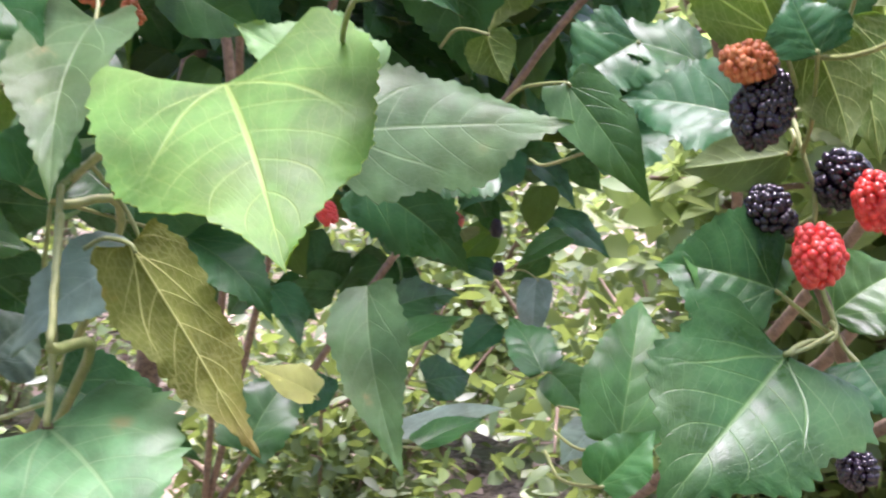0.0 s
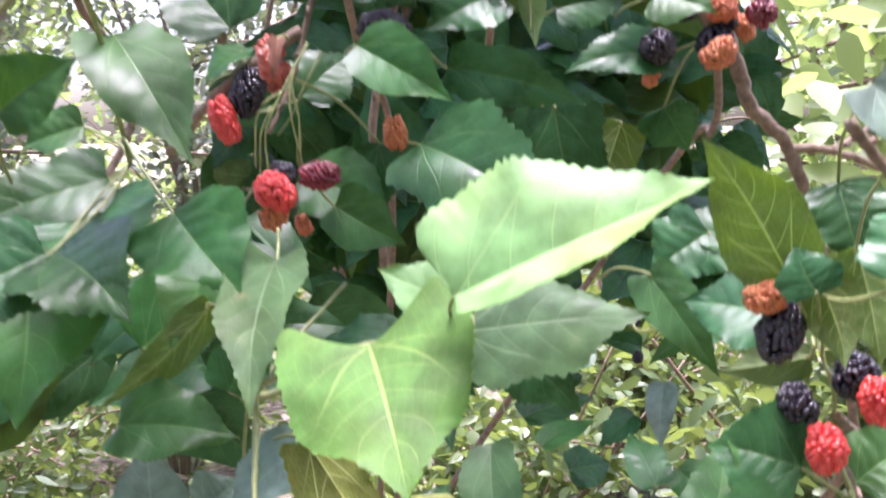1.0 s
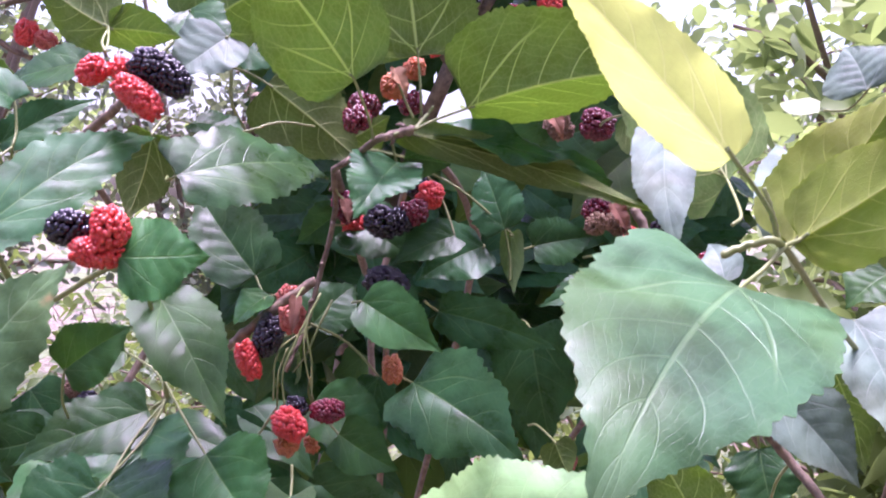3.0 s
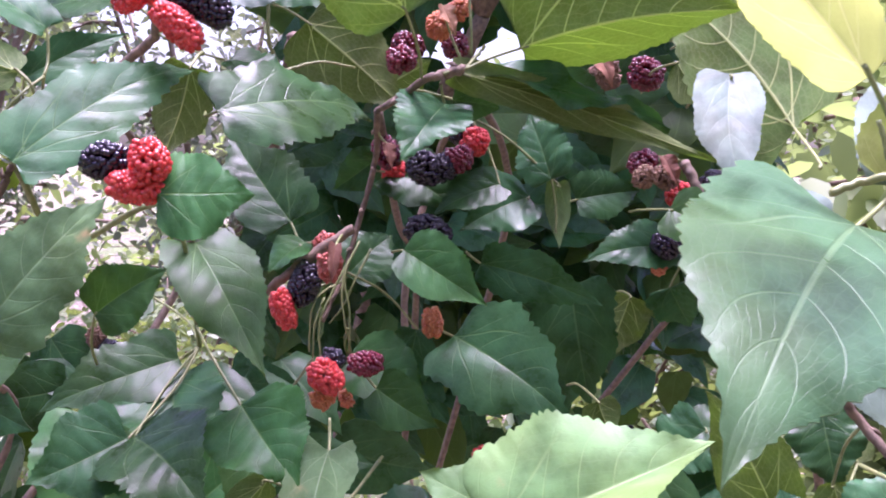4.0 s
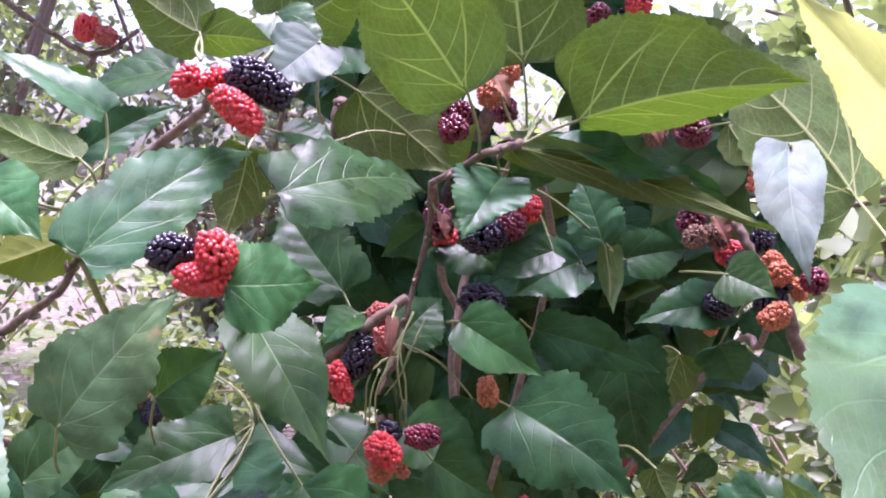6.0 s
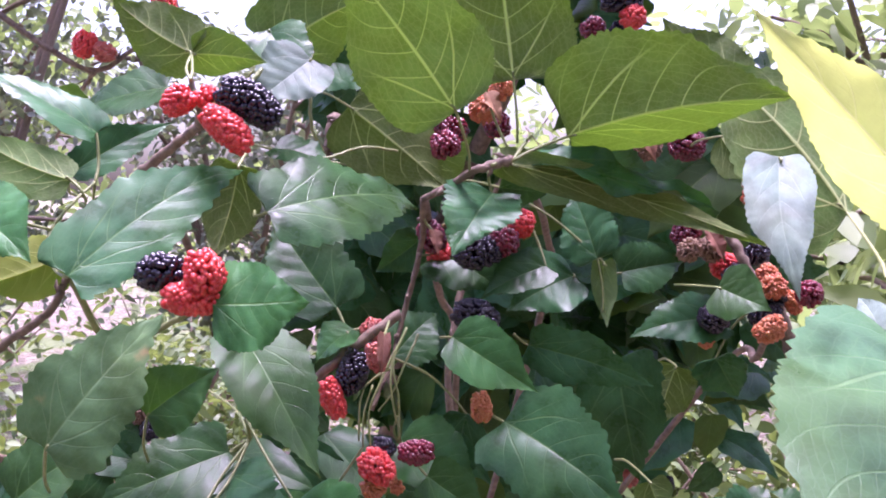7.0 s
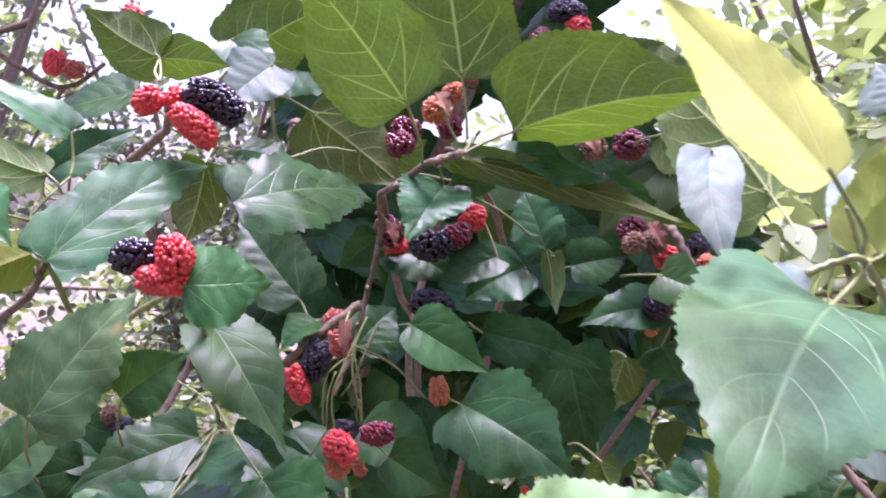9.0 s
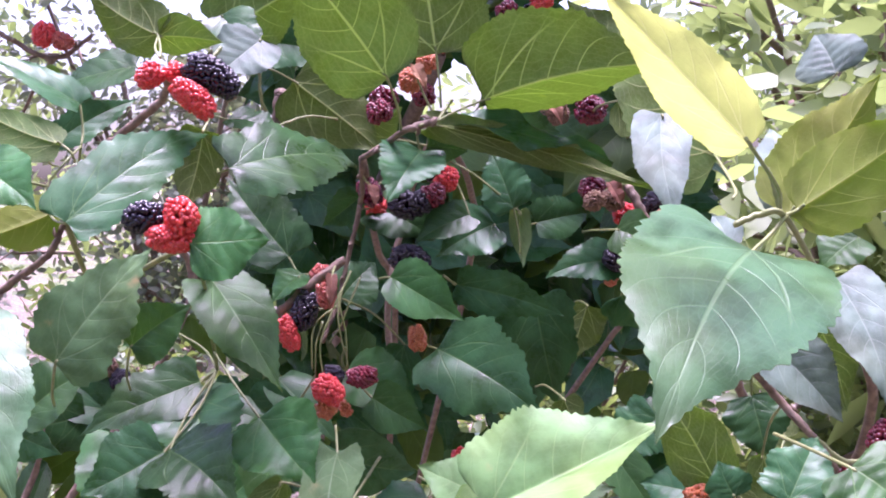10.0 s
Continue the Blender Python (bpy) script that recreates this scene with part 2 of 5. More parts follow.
# ---- builders ----
def part(name, verts, faces, material, parent=None, label="", smooth=True):
    """Links one mesh as a part of its thing; material may be a list for faces that carry an index."""
    me = bpy.data.meshes.new(name)
    me.from_pydata([tuple(v) for v in verts], [], [tuple(int(i) for i in f) for f in faces])
    for m in material if isinstance(material, (list, tuple)) else (material,):
        me.materials.append(m)
    me.polygons.foreach_set("use_smooth", [smooth] * len(me.polygons))
    me.update()
    ob = new(name, me)
    if parent is not None:
        ob.parent = parent
    if label:
        ob["label"] = label
    return ob


def spline(points, steps):
    """A smooth line through the points."""
    p = [Vector(v) for v in points]
    p = [p[0] * 2 - p[1], *p, p[-1] * 2 - p[-2]]
    line = []
    for i in range(1, len(p) - 2):
        for k in range(steps):
            u = k / steps
            a, b, c, d = p[i - 1], p[i], p[i + 1], p[i + 2]
            line.append(0.5 * (2 * b + (c - a) * u + (2 * a - 5 * b + 4 * c - d) * u * u + (3 * b - a - 3 * c + d) * u ** 3))
    return line + [p[-2]]


def tube(line, r0, r1, sides=8, rough=0.0, rng=None):
    """Vertices and faces of a round rod along a line, thinner towards its end, closed at both ends."""
    verts, faces, n = [], [], len(line)
    ref = Vector((0.3, 0.2, 1)).normalized()
    for i, p in enumerate(line):
        d = (line[min(i + 1, n - 1)] - line[max(i - 1, 0)]).normalized()
        a = d.cross(ref if abs(d.dot(ref)) < 0.95 else Vector((1, 0, 0))).normalized()
        b = d.cross(a)
        r = r0 + (r1 - r0) * i / max(1, n - 1)
        for k in range(sides):
            w = 2 * math.pi * k / sides
            rr = r * (1 + (rng.uniform(-rough, rough) if rng else 0))
            verts.append(p + a * math.cos(w) * rr + b * math.sin(w) * rr)
    for i in range(n - 1):
        for k in range(sides):
            j = (k + 1) % sides
            faces.append((i * sides + k, i * sides + j, (i + 1) * sides + j, (i + 1) * sides + k))
    faces.append(tuple(range(sides))[::-1])
    faces.append(tuple((n - 1) * sides + k for k in range(sides)))
    return verts, faces


def branch(name, base, label):
    ob = new(name)
    ob.location = base
    ob.empty_display_size = 0.02
    return tagged(ob, label, "branch", "mulberry branches")


def under(parent, ob):
    """Makes ob a part of its thing and leaves it where it is."""
    ob.parent = parent
    p, m = parent, Matrix.Identity(4)
    while p is not None:
        m = p.matrix_basis @ m
        p = p.parent
    ob.matrix_parent_inverse = m.inverted()
    return ob


def stem(thing, r0, r1, *points):
    rng = random.Random(len(bpy.data.objects))
    line = spline(points, 7)
    line = [p + Vector((rng.uniform(-1, 1), rng.uniform(-1, 1), rng.uniform(-1, 1))) * r0 * 0.22 for p in line]
    v, f = tube(line, r0, r1, 9, 0.10, rng)
    if 0.0013 < r0 < 0.0021:
        # swollen buds where leaves have stood
        for k in range(3, len(line) - 2, 5):
            d = (line[k + 1] - line[k]).normalized()
            s = Vector((rng.uniform(-1, 1), rng.uniform(-1, 1), rng.uniform(-1, 1))).cross(d).normalized()
            bv, bf = tube([line[k] + s * r0 * 0.4, line[k] + s * r0 * 1.5 + d * r0 * 0.8, line[k] + s * r0 * 1.7 + d * r0 * 2.0], r0 * 0.75, r0 * 0.12, 6)
            f += [tuple(i + len(v) for i in q) for q in bf]
            v += bv
    return under(thing, part("stem", v, f, BARK if r0 > 0.0013 else STALK))


LEAF_NAME = {"broad": "broad green leaf with a soft bluish sheen", "mature": "dark green glossy leaf", "olive": "olive green leaf seen from its veined underside", "fresh": "fresh green leaf", "lime": "bright lime green young leaf", "light": "pale light green young leaf",
             "yellow": "yellow leaf with daylight shining through", "spotted": "green leaf with brown insect spots", "brown": "yellowing leaf with brown patches", "pale": "pale green leaf coloured for a silvery sheen",
             "dry": "withered pinkish brown bract"}
COLS = (-1, -0.82, -0.6, -0.38, -0.17, -0.045, 0, 0.045, 0.17, 0.38, 0.6, 0.82, 1)


def outline(s, cord):
    """Half the width of a mulberry blade at s of its length: round at the base, drawn out at the tip."""
    w = (s ** (0.40 - cord * 0.4)) * (1 - s) ** 0.95
    return w / (0.430 + 0.05 * cord) * (1 - 0.5 * max(0, s - 0.6) / 0.4)


def teeth(rng, count):
    """Where the teeth of one margin begin, in shares of the length, uneven as they grow, and how deep each one is cut."""
    at, cuts = [0.0], []
    while at[-1] < 1:
        at.append(at[-1] + rng.uniform(0.55, 1.45) / count)
        cuts.append(rng.uniform(0.45, 1.25))
    return at, cuts


def notch(s, margin):
    """How far the margin stands out at s: each tooth swells towards the tip and then drops back."""
    at, cuts = margin
    k = max(i for i in range(len(cuts)) if at[i] <= s)
    u = (s - at[k]) / (at[k + 1] - at[k])
    return cuts[k] * ((u / 0.72) ** 0.75 if u < 0.72 else (1 - u) / 0.28) - 0.45


def blade(kind, length, width, folds, arch, wave, cord, rng, rows=84):
    """The mesh of a serrated blade along +y from its base, its upper face to +z: two skins, a raised midrib below, softly quilted between the veins."""
    turns = [radians(a) for a in folds]
    fine = kind in ("broad", "lime", "light", "yellow", "fresh", "olive", "pale")
    count, depth = (rng.uniform(21, 26), rng.uniform(0.026, 0.036)) if fine else (rng.uniform(13, 19), rng.uniform(0.040, 0.065))
    margins = (teeth(rng, count), teeth(rng, count))
    ph, k1, lean, roll = rng.uniform(0, 6.28), rng.uniform(1.3, 2.8), rng.uniform(-0.045, 0.045), rng.uniform(-0.30, 0.30)
    tip_curl, ph2 = rng.uniform(-0.12, 0.05), rng.uniform(0, 6.28)
    lobe, curl = rng.uniform(0.02, 0.05) if fine else rng.uniform(0.03, 0.09), (rng.uniform(0.0, 0.16), rng.uniform(0.0, 0.16))
    top, low, uvs = [], [], []
    for i in range(rows + 1):
        s = (i / rows) ** 1.1
        half = outline(min(max(s, 0.0006), 0.9995), cord) * width * 0.5
        jag = [notch(min(s, 0.9999), m) for m in margins]
        for c in COLS:
            v, right_side = abs(c), c > 0
            h = half * v * (1 + lobe * math.sin(14.5 * s + ph + (2.1 if right_side else 0)) * min(1, 6 * s))
            if v > 0.7 and 0.015 < s < 0.985:
                h += width * depth * jag[right_side] * (1 if v == 1 else 0.3) * min(1, 7 * (1 - s))
            fold = turns[1] if right_side else turns[0]
            fold += roll * 0.35 * math.sin(3.1 * s + ph2) * (-1 if right_side else 1)
            fold -= curl[right_side] * v * 1.6
            dx = math.copysign(h * math.cos(fold), c) if c else 0.0
            dz = h * math.sin(fold)
            q = (s - 0.26 * v ** 1.25 + 0.4) * 6.5
            dz -= width * (0.016 if width < 0.04 else 0.009) * math.cos(6.2832 * q) * min(1, v * 3) * (1 - v * 0.55) * (1 - s) ** 0.3
            dz += length * (arch * 4 * s * (1 - s) + tip_curl * max(0, s - 0.7) ** 2 * 6)
            dz += width * wave * v ** 2.5 * (1.5 * math.sin(k1 * 6.28 * s + ph + (1.7 if right_side else 0)) + 0.35 * math.sin(k1 * 17.1 * s + ph2 + (0.6 if right_side else 0)))
            back = (s / 0.06) * math.exp(1 - s / 0.06)
            dy = s * length - cord * length * 1.2 * v ** 1.3 * back
            dx += lean * length * math.sin(math.pi * s)
            p = Vector((dx, dy, dz))
            top.append(p)
            low.append(p - Vector((0, 0, 0.00016 + 0.0006 * math.exp(-(v / 0.05) ** 2) * (1 - 0.8 * s))))
            uvs.append((c * 0.5 + 0.5, s))
    n, w, off = rows + 1, len(COLS), len(top)
    faces, slots = [], []
    for i in range(n - 1):
        for j in range(w - 1):
            a, b, c, d = i * w + j, i * w + j + 1, (i + 1) * w + j + 1, (i + 1) * w + j
            faces.append((a, b, c, d))
            slots.append(0)
            faces.append((off + a, off + d, off + c, off + b))
            slots.append(1)
        for j in (0, w - 1):
            a, d = i * w + j, (i + 1) * w + j
            faces.append((a, d, off + d, off + a) if j == 0 else (d, a, off + a, off + d))
            slots.append(1)
    me = bpy.data.meshes.new("leaf")
    me.from_pydata([tuple(v) for v in top + low], [], faces)
    for m in LEAF[kind]:
        me.materials.append(m)
    me.polygons.foreach_set("use_smooth", [True] * len(me.polygons))
    me.polygons.foreach_set("material_index", slots)
    # the thin rim meets both skins at a sharp edge
    sharp = me.attributes.new("sharp_edge", "BOOLEAN", "EDGE")
    rim = [(k % w) in (0, w - 1) for k in range(2 * off)]
    sharp.data.foreach_set("value", [rim[e.vertices[0]] and rim[e.vertices[1]] and abs(e.vertices[0] - e.vertices[1]) == w for e in me.edges])
    layer, both, flat = me.uv_layers.new(name="blade"), uvs + uvs, []
    for loop in me.loops:
        flat.extend(both[loop.vertex_index])
    layer.data.foreach_set("uv", flat)
    me.update()
    return me


def placed(base, y, up):
    """The pose whose y axis runs along y and whose z axis leans to up."""
    y = y.normalized()
    up = (up - y * up.dot(y)).normalized()
    x = y.cross(up)
    return Matrix(((x.x, y.x, up.x, base.x), (x.y, y.y, up.y, base.y), (x.z, y.z, up.z, base.z), (0, 0, 0, 1)))


def leaf(thing, base, tip, width, face, side, kind, foot, folds=(10, 10), arch=0.05, wave=0.02, cord=0.05):
    """A blade from base to tip, with its stalk from foot to base. face: where the side that is named looks."""
    base, tip, foot = Vector(base), Vector(tip), Vector(foot)
    rng = random.Random(round(base.x * 1e5) + round(tip.z * 1e5))
    length, y = (tip - base).length, (tip - base).normalized()
    m = placed(base, y, Vector(face) * (1 if side == "top" else -1))
    up = m.to_3x3() @ Vector((0, 0, 1))
    ob = new("leaf", blade(kind, length, width, folds, arch, wave, cord, rng))
    ob["label"] = LEAF_NAME[kind]
    under(thing, ob)
    ob.matrix_basis = m
    mid = (foot + base) / 2 - y * (base - foot).length * 0.08 - up * 0.002
    line = spline([foot, mid, base - up * 0.0006, base + y * length * 0.05 + up * (length * arch * 0.19 - 0.0018)], 5)
    inv = m.inverted()
    v, f = tube([inv @ p for p in line], 0.00058, 0.00048, 7)
    part("petiole", v, f, STALK, ob)
    return ob


@functools.cache
def ball(steps):
    """The vertices and faces of a small round drupelet."""
    bm = bmesh.new()
    bmesh.ops.create_icosphere(bm, subdivisions=steps, radius=1)
    bm.verts.ensure_lookup_table()
    made = ([v.co.copy() for v in bm.verts], [tuple(v.index for v in f.verts) for f in bm.faces])
    bm.free()
    return made


SEEN_FRUIT = {"black": "ripe black mulberry with shiny drupelets", "darkred": "dark red mulberry nearly ripe", "red": "red unripe mulberry", "pink": "pinkish unripe mulberry", "orange": "pale orange shrivelled mulberry", "dry": "brown withered mulberry"}


def berry(thing, top, tip, width, kind, foot):
    """A mulberry: drupelets packed in turns round a core, dry styles between them, and its stalk."""
    top, tip, foot = Vector(top), Vector(tip), Vector(foot)
    rng = random.Random(round(top.x * 1e5) + round(tip.z * 1e5))
    length, d = (tip - top).length, (tip - top).normalized()
    a = d.cross(Vector((0.31, 0.9, 0.2))).normalized()
    b = d.cross(a)
    grain = 0.00112 if kind in ("black", "darkred", "red") else 0.00098
    r = width * 0.5 - grain * 0.55
    turns = max(5, round(length / (grain * 1.45)))
    sv, sf = ball(2 if kind in ("black", "darkred", "red") else 1)
    inmost = min(range(len(sv)), key=lambda j: sv[j].x)
    verts, faces = [top + d * length * 0.03], []
    verts += [top + d * length * (0.06 + 0.88 * (i + 0.5) / turns) + a * 0.0001 * (i % 2) for i in range(turns)]
    ripe = kind in ("black", "darkred", "red")
    bow, ph = (a * rng.uniform(-1, 1) + b * rng.uniform(-1, 1)) * length * 0.06, rng.uniform(0, 6.28)
    rings = [r * (math.sin(math.pi * (0.09 + 0.83 * (j + 0.5) / 60)) ** 0.6) for j in range(60)]
    sums = list(itertools.accumulate(rings))
    count = round(2 * math.pi * sums[-1] * length / 60 / (grain * grain * 1.95))
    for i in range(count):
        # drupelets wind round the core by the golden angle, evenly over its skin
        j = next(k for k in range(60) if sums[k] >= sums[-1] * (i + 0.5) / count)
        u = min(0.995, max(0.005, (j + 0.5) / 60 + rng.uniform(-0.02, 0.02)))
        ring = rings[j] * (1 + 0.07 * math.sin(5 * u + ph))
        w = 2.39996 * i + rng.uniform(-0.22, 0.22)
        out = a * math.cos(w) + b * math.sin(w)
        tilt = (out + d * (u - 0.5) * 1.3 + a * rng.uniform(-0.15, 0.15)).normalized()
        p = top + d * (length * (0.04 + 0.92 * u)) + bow * math.sin(math.pi * u) + out * ring * (rng.uniform(0.92, 1.06) if ripe else rng.uniform(0.78, 1.12))
        g = grain * rng.uniform(0.88, 1.2) * (0.8 if kind == "dry" else 1)
        e1 = tilt.cross(d if abs(tilt.dot(d)) < 0.9 else a).normalized()
        e2 = tilt.cross(e1)
        # the innermost point of each drupelet is its seat on the axis
        n, seat = len(verts), 1 + min(turns - 1, int(u * turns))
        for q in sv:
            verts.append(p + (tilt * q.x * 1.25 + e1 * q.y + e2 * q.z) * g)
        faces += [tuple(seat if j == inmost else n + j for j in t) for t in sf]
    faces += [(j, j + 1, j + 2) for j in range(0, turns - 1)]
    ob = part("mulberry", verts, faces, FRUIT[kind], None, SEEN_FRUIT[kind])
    under(thing, ob)
    v, f = tube(spline([foot, (foot + top) / 2 + Vector((0, 0, 0.002)), top + d * 0.002], 5), 0.0007, 0.0006, 6)
    under(ob, part("stalk", v, f, STALK))
    return ob


# ---- the ground and what grows behind ----
def ground_material():
    m, t, add = nodes_of("leaf_litter_ground")
    out = add("ShaderNodeOutputMaterial")
    geo = add("ShaderNodeTexCoord")
    fine = add("ShaderNodeTexNoise", Scale=38.0, Detail=8.0, Roughness=0.75)
    wide = add("ShaderNodeTexNoise", Scale=1.6, Detail=4.0)
    chips = add("ShaderNodeTexVoronoi", Scale=30.0)
    for n in (fine, wide, chips):
        t.links.new(geo.outputs["Object"], n.inputs["Vector"])
    c = blend(t, add, ramp(t, add, fine.outputs[0], 0.35, 0.68), (0.06, 0.042, 0.028), (0.30, 0.24, 0.18))
    c = blend(t, add, ramp(t, add, chips.outputs["Color"], 0.6, 0.9, 0, 0.7), c, (0.42, 0.34, 0.29))
    c = blend(t, add, ramp(t, add, wide.outputs[0], 0.45, 0.62, 0, 0.8), c, (0.10, 0.15, 0.04))
    skin = add("ShaderNodeBsdfPrincipled", Roughness=0.95)
    t.links.new(c, skin.inputs["Base Color"])
    relief = add("ShaderNodeBump", Strength=0.9, Distance=0.03)
    t.links.new(fine.outputs[0], relief.inputs["Height"])
    t.links.new(relief.outputs[0], skin.inputs["Normal"])
    t.links.new(skin.outputs[0], out.inputs[0])
    return m


def terrain(x, y):
    """The height of the ground: a rising uneven bank behind the tree."""
    return 0.05 * noise.noise((x * 0.6, y * 0.6, 0)) + 0.015 * noise.noise((x * 3, y * 3, 4)) + 0.05 * max(0, y - 2.5) * math.exp(-max(0, y - 2.5) / 40)


axis = [-1500, -400, -120, -50, -25, -15] + [-10 + 0.4 * i for i in range(51)] + [15, 25, 50, 120, 400, 1500]
gv = [(x, y, terrain(x, y)) for y in axis for x in axis]
m_ = len(axis)
gf = [(j * m_ + i, j * m_ + i + 1, (j + 1) * m_ + i + 1, (j + 1) * m_ + i) for j in range(m_ - 1) for i in range(m_ - 1)]
tagged(part("ground", gv, gf, ground_material()), "brown ground covered in dry leaf litter and weeds", "ground", kind="structure")


def small_leaf(p, y, up, length, width, verts, faces, bend=0.1):
    """A plain folded blade of a few faces, added to the lists."""
    x = y.cross(up).normalized()
    n = len(verts)
    for s, w in ((0.0, 0.06), (0.22, 0.85), (0.5, 0.95), (0.8, 0.5), (1.0, 0.0)):
        q = p + y * s * length - up * bend * length * s * s
        if w == 0:
            verts.append(q)
        else:
            verts.extend((q - x * w * width * 0.5 + up * w * width * 0.09, q, q + x * w * width * 0.5 + up * w * width * 0.09))
    for k in range(3):
        a = n + 3 * k
        faces.extend(((a, a + 1, a + 4, a + 3), (a + 1, a + 2, a + 5, a + 4)))
    faces.extend(((n + 9, n + 10, n + 12), (n + 10, n + 11, n + 12)))


SHRUB_LEAF = solid("shrub_leaves", (0.018, 0.046, 0.016), (0.12, 0.165, 0.048), 9, 0.45, 0, by_island=0.7, through=0.25, through_color=(0.34, 0.44, 0.09))
TREE_LEAF = solid("tree_leaves", (0.06, 0.11, 0.03), (0.20, 0.25, 0.07), 4, 0.5, 0, by_island=0.7, through=0.4, through_color=(0.37, 0.48, 0.14))
THIN_LEAF = solid("thin_bush_leaves", (0.035, 0.05, 0.03), (0.13, 0.15, 0.10), 4, 0.5, 0, by_island=0.7, through=0.2, through_color=(0.30, 0.36, 0.16))
SHADE_CROWN_LEAF = solid("shade_crown_leaves", (0.026, 0.078, 0.028), (0.06, 0.14, 0.045), 14, 0.45, 0, by_island=0.7, through=0.24, through_color=(0.18, 0.36, 0.07))
WEED = solid("weed_leaves", (0.03, 0.075, 0.022), (0.15, 0.22, 0.05), 8, 0.5, 0, by_island=0.8, through=0.35, through_color=(0.4, 0.5, 0.1))
LITTER = solid("dead_leaves", (0.10, 0.062, 0.040), (0.46, 0.36, 0.29), 20, 0.85, 0.2, 0.002, by_island=0.85)
TWIG = solid("dead_twigs", (0.12, 0.085, 0.06), (0.40, 0.33, 0.27), 30, 0.85, 0.3, 0.002, by_island=0.8)


def heading(rng, lo=-0.9, hi=0.5):
    w = rng.uniform(0, 6.283)
    z = rng.uniform(lo, hi)
    c = math.sqrt(max(0, 1 - z * z))
    return Vector((math.cos(w) * c, math.sin(w) * c, z))


def shrub(x, y, height, spread, count, size, seed, leaf_material, label, name="shrub"):
    """A bush: stems that fork from its foot, and leaves in clumps along them, thin at the outline."""
    rng = random.Random(seed)
    z = terrain(x, y)
    thing = new(name)
    thing.location = (x, y, z)
    tagged(thing, label, name, name + "s behind the mulberry")
    verts, faces, tips = [], [], []
    for k in range(9):
        w = rng.uniform(0, 6.283)
        out = Vector((math.cos(w), math.sin(w), 0)) * spread * rng.uniform(0.3, 1.0)
        end = Vector((0, 0, height * rng.uniform(0.6, 1.0))) + out
        line = spline([Vector((0, 0, -0.05)) + out * 0.06, out * 0.3 + Vector((0, 0, end.z * 0.45)), end], 6)
        verts, faces = tube(line, 0.008 * height, 0.003 * height, 6)
        for _ in range(4):
            i = rng.randrange(4, len(line) - 1)
            end2 = line[i] + heading(rng, -0.2, 0.8) * spread * rng.uniform(0.25, 0.6)
            side = spline([line[i], (line[i] + end2) / 2 + Vector((0, 0, 0.03)), end2], 4)
            v, f = tube(side, 0.005 * height, 0.002 * height, 5)
            faces += [tuple(i + len(verts) for i in q) for q in f]
            verts += v
            tips += side[2:]
        tips += line[5:]
        part("stem", verts, faces, BARK, thing)
    verts, faces = [], []
    for _ in range(count):
        p = rng.choice(tips) + heading(rng, -1, 1) * spread * 0.32 * rng.random() ** 0.6
        small_leaf(p, heading(rng, -0.9, 0.3), heading(rng, 0.2, 1.0), size * rng.uniform(0.6, 1.25), size * rng.uniform(0.35, 0.6), verts, faces, rng.uniform(0, 0.3))
    foliage = part("foliage", verts, faces, leaf_material, thing)
    foliage["kind"] = "stuff"
    return thing


for k, (sx, sy, sh, ss, n) in enumerate(((1.05, 1.9, 1.0, 0.55, 900), (0.35, 2.3, 0.95, 0.5, 800), (-0.9, 2.9, 0.8, 0.5, 500), (1.9, 2.6, 1.25, 0.7, 1100), (-1.5, 3.3, 1.0, 0.7, 600), (-0.5, 4.0, 0.9, 0.7, 700), (0.9, 3.5, 1.35, 0.7, 1000))):
    shrub(sx, sy, sh, ss, n * 5, 0.044, 20 + k, SHRUB_LEAF, "yellow-green leafy shrub growing from the littered ground")
for k, (sx, sy, sh, ss, n) in enumerate(((-2.4, 6.5, 3.2, 1.5, 4200), (-0.6, 7.5, 1.5, 1.5, 1500), (1.4, 7.0, 1.6, 1.5, 3000), (3.2, 6.2, 2.7, 1.5, 3500), (5.4, 7.4, 3.0, 1.6, 3000), (-5.0, 7.6, 3.2, 1.7, 3000))):
    shrub(sx, sy, sh, ss, n, 0.10, 60 + k, TREE_LEAF, "pale green bush in the hazy distance behind")

for k, (sx, sy, sh, ss, n) in enumerate(((-1.5, 4.6, 3.4, 1.2, 7000), (-0.45, 5.2, 2.7, 0.9, 4500), (-2.7, 5.0, 3.5, 1.2, 5000))):
    shrub(sx, sy, sh, ss, n, 0.055, 80 + k, THIN_LEAF, "tall thin bush with small grey-green leaves against the sky")
for k, (sx, sy, sh, ss, n) in enumerate(((1.25, 1.85, 2.0, 0.55, 2300), (1.85, 2.4, 2.4, 0.75, 3200), (2.1, 3.5, 3.0, 1.1, 5200))):
    shrub(sx, sy, sh, ss, n, 0.10, 90 + k, TREE_LEAF, "young pale-leaved shrub standing behind the mulberry branches")

# unseen bushes added behind and beside the camera to hold back low skylight
for k, (sx, sy, sh, ss) in enumerate(((-3.6, -2.6, 4.8, 1.7), (-1.3, -3.2, 5.4, 1.8), (1.2, -3.0, 5.2, 1.8), (3.4, -2.4, 5.0, 1.7), (-4.2, 0.4, 3.6, 1.5), (4.2, 0.2, 3.6, 1.5))):
    shrub(sx, sy, sh, ss, 3800, 0.19, 110 + k, TREE_LEAF, "unseen tall leafy bush added to block low skylight")

